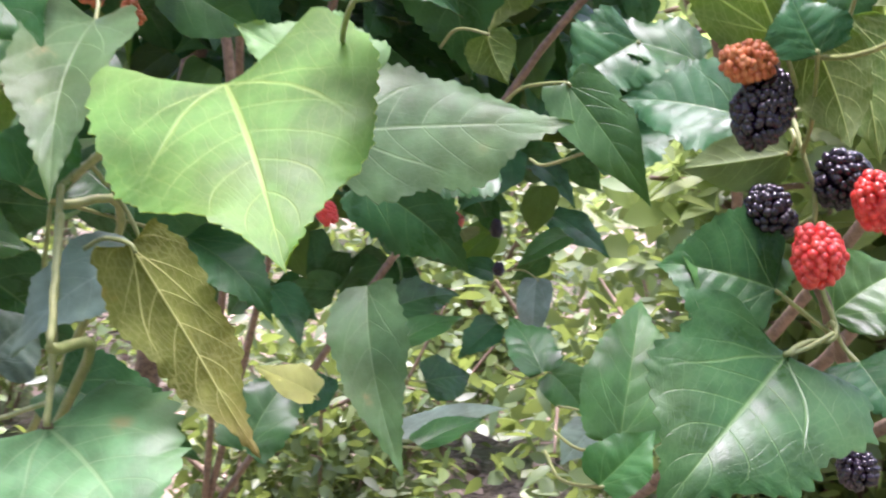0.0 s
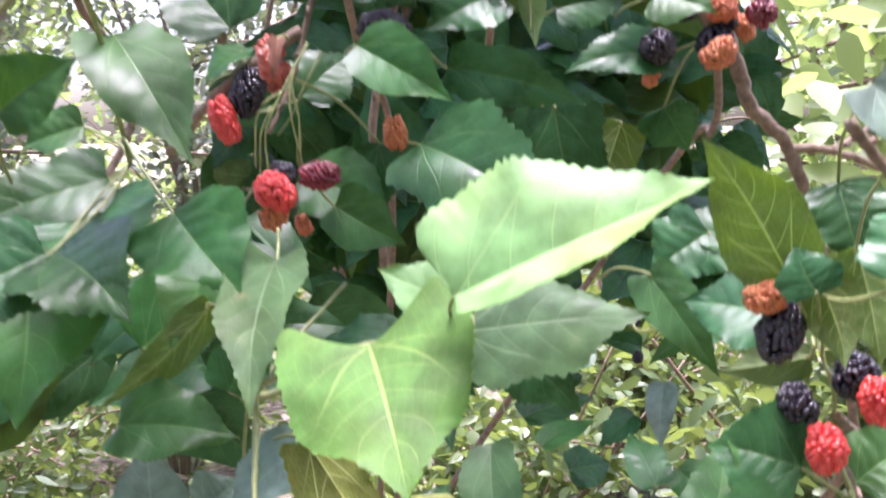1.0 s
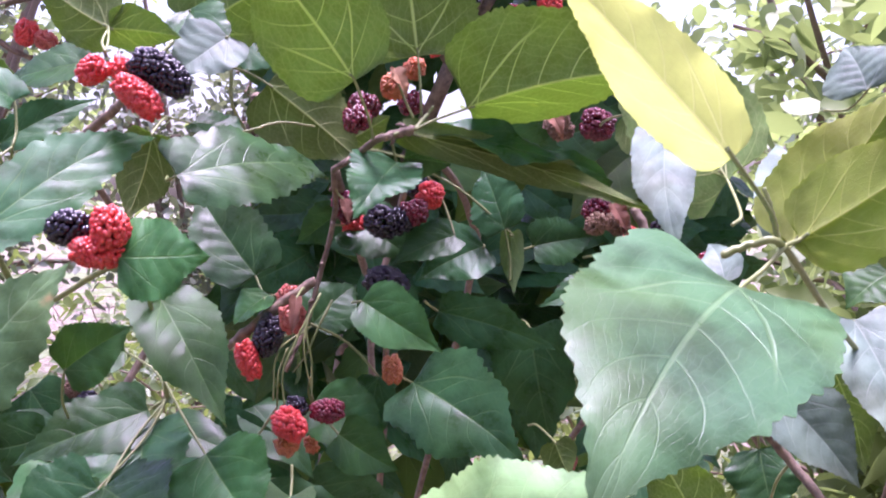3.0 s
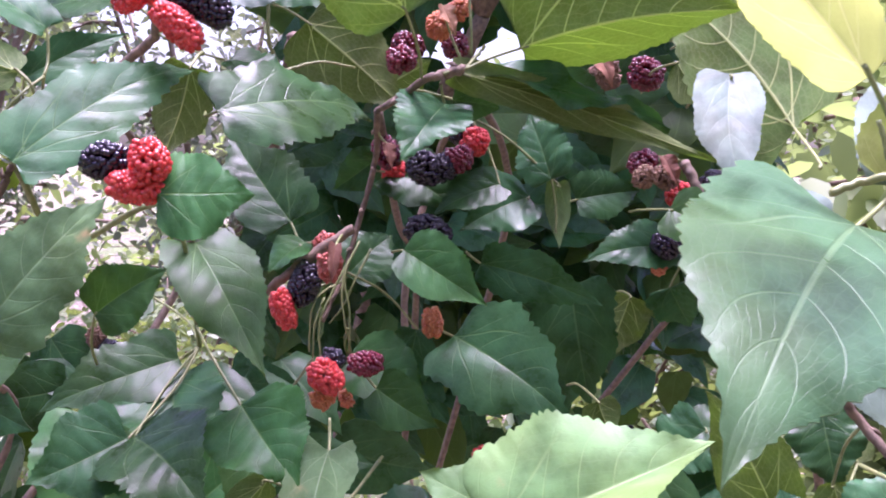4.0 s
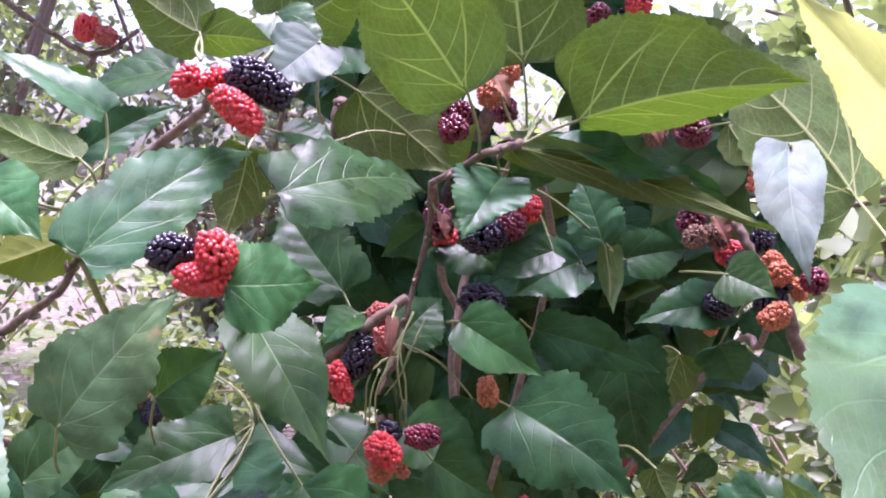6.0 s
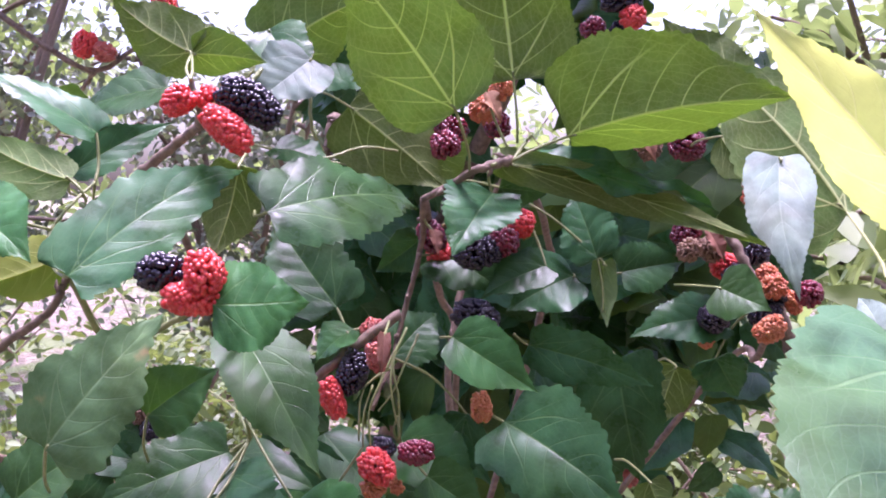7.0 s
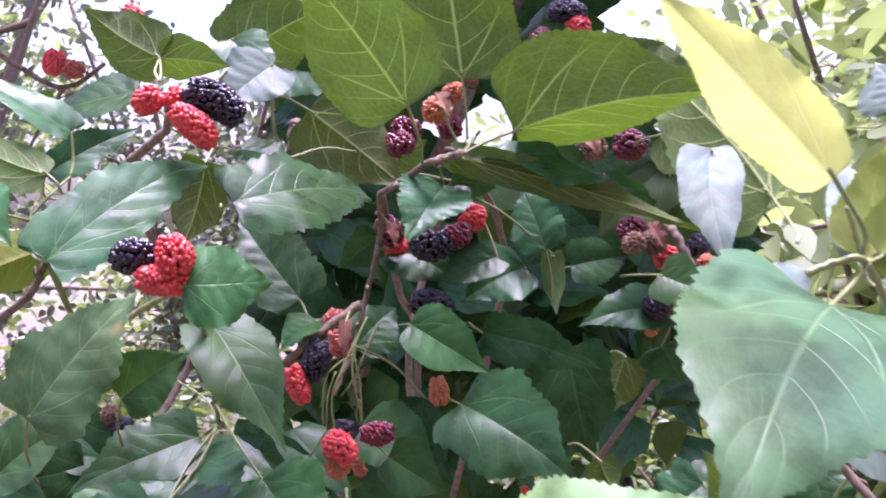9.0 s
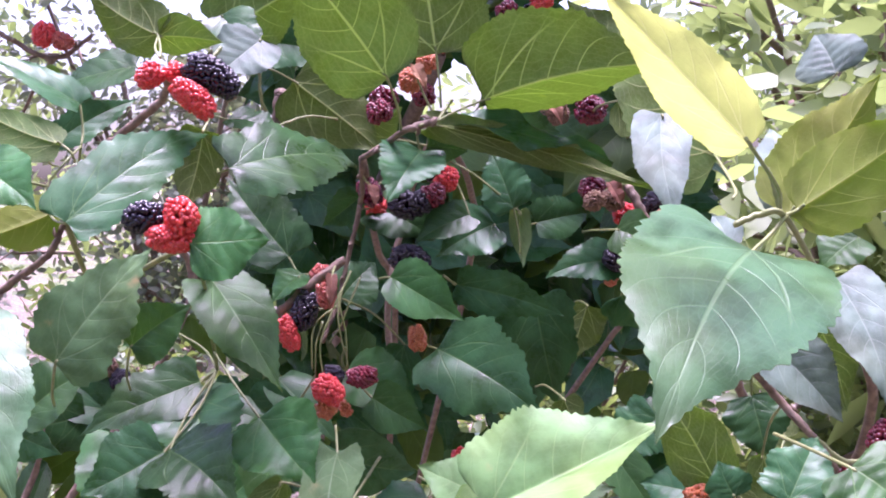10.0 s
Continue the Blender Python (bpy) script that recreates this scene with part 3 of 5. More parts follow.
# weeds, dead leaves and twigs on the ground
rng = random.Random(5)
verts, faces = [], []
for _ in range(16000):
    r, w = rng.uniform(0.9, 7.5), rng.uniform(-1.0, 1.0)
    px, py = r * math.sin(w), r * math.cos(w)
    if noise.noise((px * 1.1, py * 1.1, 7)) < -0.05 and rng.random() < 0.8:
        continue
    small_leaf(Vector((px, py, terrain(px, py) + rng.uniform(0.0, 0.34) * rng.random())), heading(rng, -0.1, 0.7), heading(rng, 0.4, 1), rng.uniform(0.03, 0.075), rng.uniform(0.012, 0.035), verts, faces, 0.3)
tagged(part("weeds", verts, faces, WEED), "low green weeds scattered over the ground", "weeds", kind="stuff")
verts, faces = [], []
for _ in range(9000):
    r, w = rng.uniform(0.4, 6.0), rng.uniform(-1.1, 1.1)
    px, py = r * math.sin(w), r * math.cos(w)
    small_leaf(Vector((px, py, terrain(px, py) + rng.uniform(0.002, 0.02))), heading(rng, -0.15, 0.25), heading(rng, 0.6, 1), rng.uniform(0.03, 0.08), rng.uniform(0.02, 0.045), verts, faces, rng.uniform(-0.4, 0.3))
tagged(part("leaf_litter", verts, faces, LITTER), "dry brown and grey dead leaves on the ground", "leaf litter", kind="stuff")
verts, faces = [], []
for _ in range(500):
    r, w = rng.uniform(0.8, 5.5), rng.uniform(-1.0, 1.0)
    px, py = r * math.sin(w), r * math.cos(w)
    a = Vector((px, py, terrain(px, py) + rng.uniform(0.005, 0.05)))
    d = heading(rng, -0.1, 0.25) * rng.uniform(0.08, 0.4)
    v, f = tube([a, a + d * 0.5 + Vector((0, 0, 0.01)), a + d], rng.uniform(0.0015, 0.005), 0.001, 5)
    faces += [tuple(i + len(verts) for i in q) for q in f]
    verts += v
tagged(part("fallen_twigs", verts, faces, TWIG), "thin dry twigs lying among dead leaves", "twigs", kind="stuff")

# ---- the mulberry tree ----
tree = new("mulberry_tree")
tree.location = (-0.05, 1.0, terrain(-0.05, 1.0))
tagged(tree, "young mulberry tree with slender brown stems rising from the ground", "tree")
ANCHORS = ((0.05, 0.80, 0.92), (-0.20, 0.52, 1.06), (-0.06, 0.46, 1.0), (0.24, 0.56, 1.02), (0.12, 0.80, 1.42))


def limb(name, r0, r1, *points):
    v, f = tube(spline(points, 8), r0, r1, 10, 0.06, random.Random(len(points)))
    under(tree, part(name, v, f, BARK))


limb("trunk", 0.030, 0.017, (-0.05, 1.0, -0.1), (-0.06, 1.01, 0.25), (-0.03, 0.99, 0.5), (-0.02, 0.98, 0.72))
limb("limb", 0.014, 0.005, (-0.02, 0.98, 0.70), (0.01, 0.90, 0.80), ANCHORS[0])
limb("limb", 0.012, 0.004, (-0.02, 0.98, 0.66), (-0.13, 0.82, 0.80), ANCHORS[1])
limb("limb", 0.010, 0.004, (-0.03, 0.99, 0.55), (-0.06, 0.76, 0.72), ANCHORS[2])
limb("limb", 0.012, 0.004, (-0.02, 0.98, 0.62), (0.10, 0.86, 0.76), ANCHORS[3])
limb("limb", 0.013, 0.006, (-0.02, 0.98, 0.70), (0.02, 0.98, 1.0), (0.06, 0.92, 1.25), ANCHORS[4])
central = branch("mulberry_branch", ANCHORS[0], "mulberry branch crowded with dark leaves and black and red berries")
left = branch("mulberry_branch", ANCHORS[1], "drooping mulberry branch with glossy leaves and red berry clusters")
front = branch("mulberry_branch", ANCHORS[2], "low mulberry shoot with broad light green leaves")
right = branch("mulberry_branch", ANCHORS[3], "mulberry shoot with broad young leaves and a few berries")


INNER = [blade("mature" if k % 5 else "olive", 0.06, 0.06 * random.Random(k).uniform(0.52, 0.7), (8 + k, 12), 0.05, 0.02, 0.05, random.Random(100 + k), 14) for k in range(10)]


# gaps in the crown where the sky shows through: slopes across and up from the eye, and their reach
OPENINGS = ((0.184, 0.069, 0.055), (0.145, 0.075, 0.045), (-0.035, 0.047, 0.07), (-0.062, -0.05, 0.045), (0.29, 0.045, 0.03))


def inner(thing, cx, cy, cz, rx, ry, rz, count, seed):
    """Leaves in the shade further inside the foliage, hanging from their twigs."""
    rng = random.Random(seed)
    for k in range(count):
        h = heading(rng, -1, 1) * rng.random() ** 0.4
        p = Vector((cx + h.x * rx, cy + h.y * ry, cz + h.z * rz))
        if any(math.hypot((p.x + 0.013) / p.y - gx, (p.z - 1.336) / p.y - gz) < gr for gx, gz, gr in OPENINGS):
            continue
        down = Vector((rng.uniform(-0.9, 0.9), rng.uniform(-0.5, 0.3), rng.uniform(-1, 0.2))).normalized()
        face = Vector((rng.uniform(-0.6, 0.6), rng.uniform(-1, -0.2), rng.uniform(-0.2, 0.7)))
        ob = under(thing, new("leaf", INNER[rng.randrange(len(INNER))]))
        ob.matrix_basis = placed(p, down, face) @ Matrix.Scale(rng.uniform(0.7, 1.2), 4)


inner(central, 0.12, 0.86, 1.33, 0.21, 0.06, 0.16, 130, 1)
inner(central, 0.20, 0.90, 1.24, 0.18, 0.07, 0.12, 80, 2)
inner(central, 0.08, 0.84, 1.20, 0.15, 0.06, 0.09, 60, 3)
inner(central, 0.15, 1.00, 1.36, 0.27, 0.08, 0.20, 200, 5)
inner(central, 0.20, 1.14, 1.24, 0.32, 0.10, 0.26, 300, 7)
# leaves added behind the front ones to throw shade on those below
inner(central, 0.15, 0.66, 1.36, 0.10, 0.04, 0.03, 40, 8)
inner(left, -0.10, 0.60, 1.17, 0.12, 0.06, 0.06, 28, 4)

# unseen foliage and boughs added overhead, which keep the daylight from the leaves beneath
rng = random.Random(31)
verts, faces = [], []
for _ in range(5600):
    p = Vector((rng.uniform(-0.40, 0.70), rng.uniform(0.70, 1.5), 0))
    p.z = 1.52 + 0.22 * p.y + 0.42 * rng.random() ** 1.3
    small_leaf(p, heading(rng, -0.7, 0.2), heading(rng, 0.3, 1.0), rng.uniform(0.045, 0.085), rng.uniform(0.030, 0.055), verts, faces, rng.uniform(0, 0.3))
for k in range(7):
    w = 0.9 * k
    end = Vector((0.15 + 0.45 * math.cos(w), 1.08 + 0.36 * math.sin(w), 1.92))
    v, f = tube(spline([Vector((0.12, 0.80, 1.42)), Vector((0.12, 0.80, 1.42)).lerp(end, 0.5) + Vector((0, 0, 0.12)), end], 6), 0.005, 0.0015, 6)
    under(tree, part("bough", v, f, BARK))
crown = under(tree, part("crown", verts, faces, SHADE_CROWN_LEAF))
crown["kind"] = "stuff"

# the branch full of fruit
stem(central, 0.00192, 0.00128, (0.0558, 0.4040, 1.3463), (0.0482, 0.4047, 1.3445), (0.0403, 0.4054, 1.3416), (0.0252, 0.4347, 1.3318))
stem(central, 0.00136, 0.00094, (0.0252, 0.4347, 1.3318), (0.0262, 0.4538, 1.3131), (0.0202, 0.4582, 1.2884), (0.0141, 0.4528, 1.2669), (0.0055, 0.4426, 1.2470))
stem(central, 0.00230, 0.00190, (0.0179, 0.4583, 1.2844), (0.0003, 0.4545, 1.2727), (-0.0158, 0.4556, 1.2595), (-0.0361, 0.4971, 1.2408))
stem(central, 0.00050, 0.00036, (0.0060, 0.4481, 1.2563), (0.0022, 0.4429, 1.2458), (0.0017, 0.4423, 1.2323))
stem(central, 0.00050, 0.00036, (0.0138, 0.4478, 1.2677), (0.0130, 0.4422, 1.2549), (0.0170, 0.4408, 1.2346))
stem(central, 0.00256, 0.00208, (0.1706, 0.4940, 1.3153), (0.1751, 0.4878, 1.3032), (0.1840, 0.4860, 1.2840))
stem(central, 0.00086, 0.00058, (0.0558, 0.4040, 1.3463), (0.0614, 0.4118, 1.3527), (0.0641, 0.4116, 1.3560))
stem(central, 0.00320, 0.00240, (-0.0086, 0.5106, 1.3682), (-0.0107, 0.5102, 1.3567), (-0.0146, 0.5199, 1.3414), (-0.0226, 0.5984, 1.2821))
stem(central, 0.00086, 0.00072, (-0.0191, 0.4819, 1.3771), (-0.0185, 0.4811, 1.3615), (-0.0108, 0.4896, 1.3460))
stem(central, 0.00065, 0.00058, (-0.0183, 0.4602, 1.3477), (-0.0098, 0.4594, 1.3489), (0.0032, 0.4683, 1.3532), (0.0179, 0.4767, 1.3519))
stem(central, 0.00208, 0.00160, (0.0504, 0.5455, 1.1846), (0.0478, 0.5491, 1.2520), (0.0621, 0.5507, 1.3139), (0.0621, 0.4416, 1.3473))
stem(central, 0.00055, 0.00038, (0.0200, 0.4520, 1.2790), (0.0140, 0.4440, 1.2660), (0.0160, 0.4410, 1.2510), (0.0160, 0.4400, 1.2340))
stem(central, 0.00055, 0.00038, (0.0160, 0.4500, 1.2720), (0.0080, 0.4420, 1.2570), (0.0040, 0.4400, 1.2460), (0.0050, 0.4380, 1.2320))
stem(central, 0.00055, 0.00038, (0.0250, 0.4550, 1.2760), (0.0190, 0.4480, 1.2650), (0.0140, 0.4460, 1.2540), (0.0080, 0.4460, 1.2460))
stem(central, 0.00055, 0.00038, (0.0140, 0.4480, 1.2640), (0.0020, 0.4440, 1.2550), (0.0000, 0.4420, 1.2350))
leaf(central, (0.0316, 0.3751, 1.3619), (-0.0089, 0.3617, 1.4110), 0.0441, (-0.08, -0.94, -0.33), "under", "olive", (0.0397, 0.4035, 1.3428), folds=(6, 6), arch=0.060, wave=0.019, cord=0.03)
leaf(central, (0.0589, 0.4233, 1.3772), (0.0497, 0.4173, 1.4395), 0.0531, (0.01, -1.00, -0.09), "under", "olive", (0.0603, 0.4220, 1.3531), folds=(8, 8), arch=0.050, wave=0.015, cord=0.05)
leaf(central, (0.0771, 0.4102, 1.3552), (0.1510, 0.3728, 1.3676), 0.0610, (-0.44, -0.89, -0.08), "under", "olive", (0.0555, 0.4020, 1.3461), folds=(84, 2), arch=-0.050, wave=0.016, cord=0.08)
leaf(central, (0.0534, 0.4087, 1.3454), (0.1557, 0.4036, 1.3130), 0.0150, (-0.02, -1.00, 0.09), "under", "olive", (0.0479, 0.4027, 1.3444), folds=(14, 20), arch=0.060, wave=0.060, cord=0.06)
leaf(central, (0.0640, 0.4180, 1.3480), (0.1390, 0.4150, 1.3290), 0.0180, (-0.05, -0.72, 0.69), "top", "mature", (0.0479, 0.4027, 1.3444), folds=(10, 22), arch=0.040, wave=0.140, cord=0.05)
leaf(central, (0.0500, 0.4166, 1.3341), (0.0312, 0.3883, 1.3119), 0.0286, (0.10, -0.65, 0.75), "top", "mature", (0.0477, 0.4127, 1.3421), folds=(21, 20), arch=0.071, wave=0.021, cord=0.06)
leaf(central, (-0.0324, 0.3845, 1.3278), (0.0253, 0.4354, 1.3313), 0.0370, (0.43, -0.53, 0.73), "top", "mature", (-0.0376, 0.4009, 1.3276), folds=(5, 6), arch=0.060, wave=0.020, cord=0.06)
leaf(central, (-0.0031, 0.4799, 1.3709), (0.0406, 0.4836, 1.3350), 0.0416, (0.17, -0.98, 0.11), "under", "olive", (-0.0184, 0.4819, 1.3783), folds=(9, 12), arch=0.053, wave=0.023, cord=0.04)
leaf(central, (-0.0083, 0.4680, 1.2860), (-0.0363, 0.4994, 1.3232), 0.0346, (-0.14, -0.81, 0.58), "top", "mature", (-0.0038, 0.4551, 1.2762), folds=(16, 16), arch=0.031, wave=0.017, cord=0.07)
leaf(central, (0.0370, 0.4380, 1.2770), (0.0700, 0.4280, 1.2560), 0.0270, (-0.05, -0.90, 0.43), "top", "fresh", (0.0336, 0.4511, 1.2751), folds=(19, 21), arch=0.072, wave=0.011, cord=0.03)
leaf(central, (0.0721, 0.4627, 1.2699), (0.1214, 0.4450, 1.2544), 0.0225, (-0.28, -0.94, 0.18), "top", "mature", (0.0652, 0.4578, 1.2750), folds=(16, 10), arch=0.050, wave=0.010, cord=0.04)
leaf(central, (0.0589, 0.4428, 1.2417), (0.1012, 0.4047, 1.2139), 0.0438, (-0.10, -0.84, 0.53), "top", "mature", (0.0510, 0.4578, 1.2448), folds=(18, 10), arch=0.070, wave=0.019, cord=0.06)
leaf(central, (0.0946, 0.4753, 1.2983), (0.0634, 0.4692, 1.2832), 0.0298, (-0.09, -0.85, 0.52), "top", "mature", (0.0925, 0.5255, 1.2965), folds=(13, 20), arch=0.076, wave=0.019, cord=0.04)
leaf(central, (0.1025, 0.4670, 1.3062), (0.0950, 0.4864, 1.3359), 0.0242, (-0.49, -0.78, 0.39), "top", "mature", (0.1045, 0.4641, 1.2834), folds=(9, 17), arch=0.046, wave=0.022, cord=0.05)
leaf(central, (0.1058, 0.4701, 1.3047), (0.1064, 0.4636, 1.2766), 0.0114, (-0.56, -0.81, 0.17), "under", "fresh", (0.0621, 0.4813, 1.3352), folds=(15, 14), arch=0.052, wave=0.019, cord=0.07)
leaf(central, (0.1243, 0.5133, 1.2965), (0.1578, 0.5196, 1.3013), 0.0244, (0.14, -0.95, 0.27), "top", "mature", (0.1249, 0.5630, 1.2907), folds=(21, 22), arch=0.059, wave=0.022, cord=0.07)
leaf(central, (0.1687, 0.4969, 1.2760), (0.1236, 0.4920, 1.2693), 0.0250, (0.01, -0.83, 0.55), "top", "mature", (0.1840, 0.4860, 1.2840), folds=(14, 17), arch=0.058, wave=0.014, cord=0.08)
leaf(central, (0.0340, 0.4720, 1.3079), (0.0618, 0.4598, 1.2914), 0.0285, (-0.11, -0.88, 0.47), "top", "mature", (0.0251, 0.4546, 1.3086), folds=(13, 22), arch=0.073, wave=0.026, cord=0.08)
leaf(central, (0.0785, 0.4572, 1.3038), (0.0501, 0.4508, 1.2912), 0.0198, (-0.09, -0.79, 0.61), "top", "mature", (0.0621, 0.4714, 1.3382), folds=(17, 12), arch=0.020, wave=0.011, cord=0.08)
leaf(central, (0.1246, 0.5182, 1.2556), (0.1339, 0.5099, 1.1969), 0.0424, (-0.50, -0.86, 0.04), "top", "mature", (0.1262, 0.5685, 1.2502), folds=(14, 19), arch=0.059, wave=0.022, cord=0.07)
leaf(central, (0.1598, 0.5371, 1.2480), (0.1484, 0.5366, 1.2151), 0.0256, (-0.43, -0.89, 0.16), "under", "olive", (0.1601, 0.5871, 1.2399), folds=(14, 14), arch=0.076, wave=0.026, cord=0.03)
leaf(central, (0.0168, 0.4591, 1.2305), (0.0491, 0.4432, 1.2152), 0.0322, (-0.01, -0.70, 0.71), "top", "fresh", (0.0156, 0.4414, 1.2447), folds=(21, 8), arch=0.035, wave=0.016, cord=0.02)
leaf(central, (0.0449, 0.4567, 1.2422), (0.0404, 0.4588, 1.2085), 0.0218, (-0.64, -0.77, 0.04), "top", "mature", (0.0141, 0.4528, 1.2669), folds=(15, 11), arch=0.052, wave=0.025, cord=0.03)
leaf(central, (0.0534, 0.4217, 1.3362), (0.0736, 0.4298, 1.3336), 0.0153, (0.28, -0.85, -0.44), "top", "mature", (0.0362, 0.4134, 1.3389), folds=(22, 12), arch=0.055, wave=0.017, cord=0.07)
leaf(central, (0.0290, 0.4930, 1.3137), (0.0091, 0.4959, 1.2985), 0.0188, (-0.00, -0.98, -0.18), "top", "mature", (0.0621, 0.4912, 1.3321), folds=(20, 19), arch=0.036, wave=0.025, cord=0.05)
leaf(central, (0.0164, 0.4934, 1.2608), (0.0383, 0.5103, 1.2790), 0.0283, (0.22, -0.83, 0.51), "top", "mature", (-0.0232, 0.4707, 1.2527), folds=(10, 18), arch=0.067, wave=0.021, cord=0.03)
leaf(central, (-0.0019, 0.4578, 1.2781), (-0.0169, 0.4532, 1.2650), 0.0233, (-0.42, -0.59, 0.69), "top", "fresh", (0.0115, 0.4569, 1.2801), folds=(20, 11), arch=0.079, wave=0.023, cord=0.03)
leaf(central, (0.1616, 0.4820, 1.3590), (0.1690, 0.4601, 1.3389), 0.0200, (-0.74, -0.57, 0.35), "under", "olive", (0.1604, 0.5329, 1.3492), folds=(15, 16), arch=0.030, wave=0.014, cord=0.02)
leaf(central, (0.0100, 0.5160, 1.3467), (-0.0134, 0.5201, 1.3153), 0.0326, (-0.35, -0.93, 0.14), "top", "mature", (-0.0099, 0.5104, 1.3609), folds=(16, 9), arch=0.021, wave=0.014, cord=0.04)
leaf(central, (0.0273, 0.4409, 1.2205), (0.0523, 0.4323, 1.2060), 0.0225, (-0.14, -0.94, 0.32), "top", "fresh", (0.0170, 0.4408, 1.2346), folds=(15, 15), arch=0.028, wave=0.022, cord=0.06)
leaf(central, (-0.0145, 0.4410, 1.2100), (-0.0294, 0.4137, 1.1751), 0.0324, (-0.12, -0.76, 0.64), "top", "fresh", (0.0017, 0.4423, 1.2323), folds=(14, 12), arch=0.037, wave=0.024, cord=0.08)
leaf(central, (0.0504, 0.4283, 1.1755), (0.0050, 0.4230, 1.1585), 0.0275, (-0.26, -0.46, 0.85), "top", "mature", (0.0533, 0.4785, 1.1717), folds=(16, 10), arch=0.046, wave=0.025, cord=0.04)
leaf(central, (-0.0156, 0.5025, 1.3926), (0.0193, 0.4983, 1.3839), 0.0292, (-0.02, -0.94, 0.35), "top", "mature", (-0.0191, 0.4819, 1.3771), folds=(23, 18), arch=0.038, wave=0.012, cord=0.07)
leaf(central, (0.0322, 0.5152, 1.3467), (0.0543, 0.5136, 1.3598), 0.0261, (-0.09, -1.00, 0.02), "under", "olive", (-0.0128, 0.5155, 1.3484), folds=(13, 10), arch=0.069, wave=0.015, cord=0.03)
leaf(central, (0.1847, 0.5312, 1.3862), (0.1534, 0.5464, 1.4208), 0.0371, (-0.29, -0.95, 0.15), "under", "olive", (0.1897, 0.5806, 1.3763), folds=(14, 20), arch=0.071, wave=0.017, cord=0.07)
leaf(central, (0.0966, 0.4882, 1.3464), (0.1374, 0.5041, 1.3443), 0.0248, (0.34, -0.90, -0.26), "top", "mature", (0.0621, 0.4813, 1.3352), folds=(10, 16), arch=0.033, wave=0.019, cord=0.06)
leaf(central, (0.1756, 0.5247, 1.2539), (0.1872, 0.5243, 1.2343), 0.0288, (-0.55, -0.77, -0.31), "top", "mature", (0.1840, 0.4860, 1.2840), folds=(19, 14), arch=0.067, wave=0.013, cord=0.07)
leaf(central, (0.0100, 0.4308, 1.2795), (0.0081, 0.4240, 1.2636), 0.0056, (-0.20, -0.89, 0.41), "top", "dry", (0.0131, 0.4573, 1.2812), folds=(18, 45), arch=0.120, wave=0.080, cord=0.06)
leaf(central, (0.1280, 0.4984, 1.3644), (0.1347, 0.4906, 1.3476), 0.0097, (-0.17, -0.92, 0.36), "top", "dry", (0.1239, 0.5487, 1.3547), folds=(18, 45), arch=0.120, wave=0.080, cord=0.04)
leaf(central, (0.1565, 0.4831, 1.3176), (0.1623, 0.4762, 1.3030), 0.0089, (-0.18, -0.91, 0.36), "top", "dry", (0.1706, 0.4940, 1.3153), folds=(18, 45), arch=0.120, wave=0.080, cord=0.03)
leaf(central, (0.0504, 0.4371, 1.3738), (0.0555, 0.4314, 1.3614), 0.0075, (0.12, -0.88, 0.46), "top", "dry", (0.0621, 0.4416, 1.3473), folds=(18, 45), arch=0.100, wave=0.080, cord=0.02)
leaf(central, (0.0298, 0.4432, 1.3195), (0.0317, 0.4383, 1.3088), 0.0058, (0.12, -0.90, 0.43), "top", "dry", (0.0256, 0.4416, 1.3250), folds=(18, 45), arch=0.100, wave=0.080, cord=0.03)
leaf(central, (0.1331, 0.6588, 1.0816), (0.1795, 0.6753, 1.0877), 0.0265, (0.12, -0.62, 0.77), "top", "mature", (0.1296, 0.7081, 1.0787), folds=(6, 23), arch=0.045, wave=0.017, cord=0.05)
leaf(central, (0.1387, 0.6357, 1.0716), (0.1762, 0.6543, 1.0788), 0.0173, (0.07, -0.47, 0.88), "top", "fresh", (0.1374, 0.6850, 1.0646), folds=(6, 14), arch=0.062, wave=0.021, cord=0.05)
leaf(central, (0.2214, 0.6749, 1.0947), (0.2080, 0.6386, 1.0639), 0.0184, (-0.31, -0.54, 0.78), "top", "pale", (0.2245, 0.7264, 1.0914), folds=(13, 16), arch=0.025, wave=0.023, cord=0.02)
leaf(central, (0.1200, 0.5544, 1.0509), (0.1735, 0.5691, 1.0558), 0.0119, (0.08, -0.57, 0.82), "top", "pale", (0.1146, 0.6039, 1.0439), folds=(3, 3), arch=0.054, wave=0.015, cord=0.04)
leaf(central, (0.2196, 0.6462, 1.0507), (0.2358, 0.6314, 1.0301), 0.0264, (-0.08, -0.84, 0.54), "top", "fresh", (0.2197, 0.6968, 1.0462), folds=(19, 15), arch=0.066, wave=0.025, cord=0.03)
leaf(central, (0.0807, 0.6959, 1.0895), (0.0922, 0.6588, 1.0645), 0.0253, (0.01, -0.56, 0.83), "top", "mature", (0.0822, 0.7474, 1.0846), folds=(10, 22), arch=0.061, wave=0.013, cord=0.04)
leaf(central, (0.2662, 0.7486, 1.1086), (0.2322, 0.7437, 1.0905), 0.0204, (-0.33, -0.55, 0.77), "top", "fresh", (0.2679, 0.7987, 1.1037), folds=(15, 17), arch=0.042, wave=0.019, cord=0.05)
leaf(central, (0.1784, 0.7468, 1.0215), (0.2112, 0.7610, 1.0201), 0.0301, (0.31, -0.63, 0.71), "top", "mature", (0.1786, 0.7962, 1.0138), folds=(12, 12), arch=0.069, wave=0.025, cord=0.04)
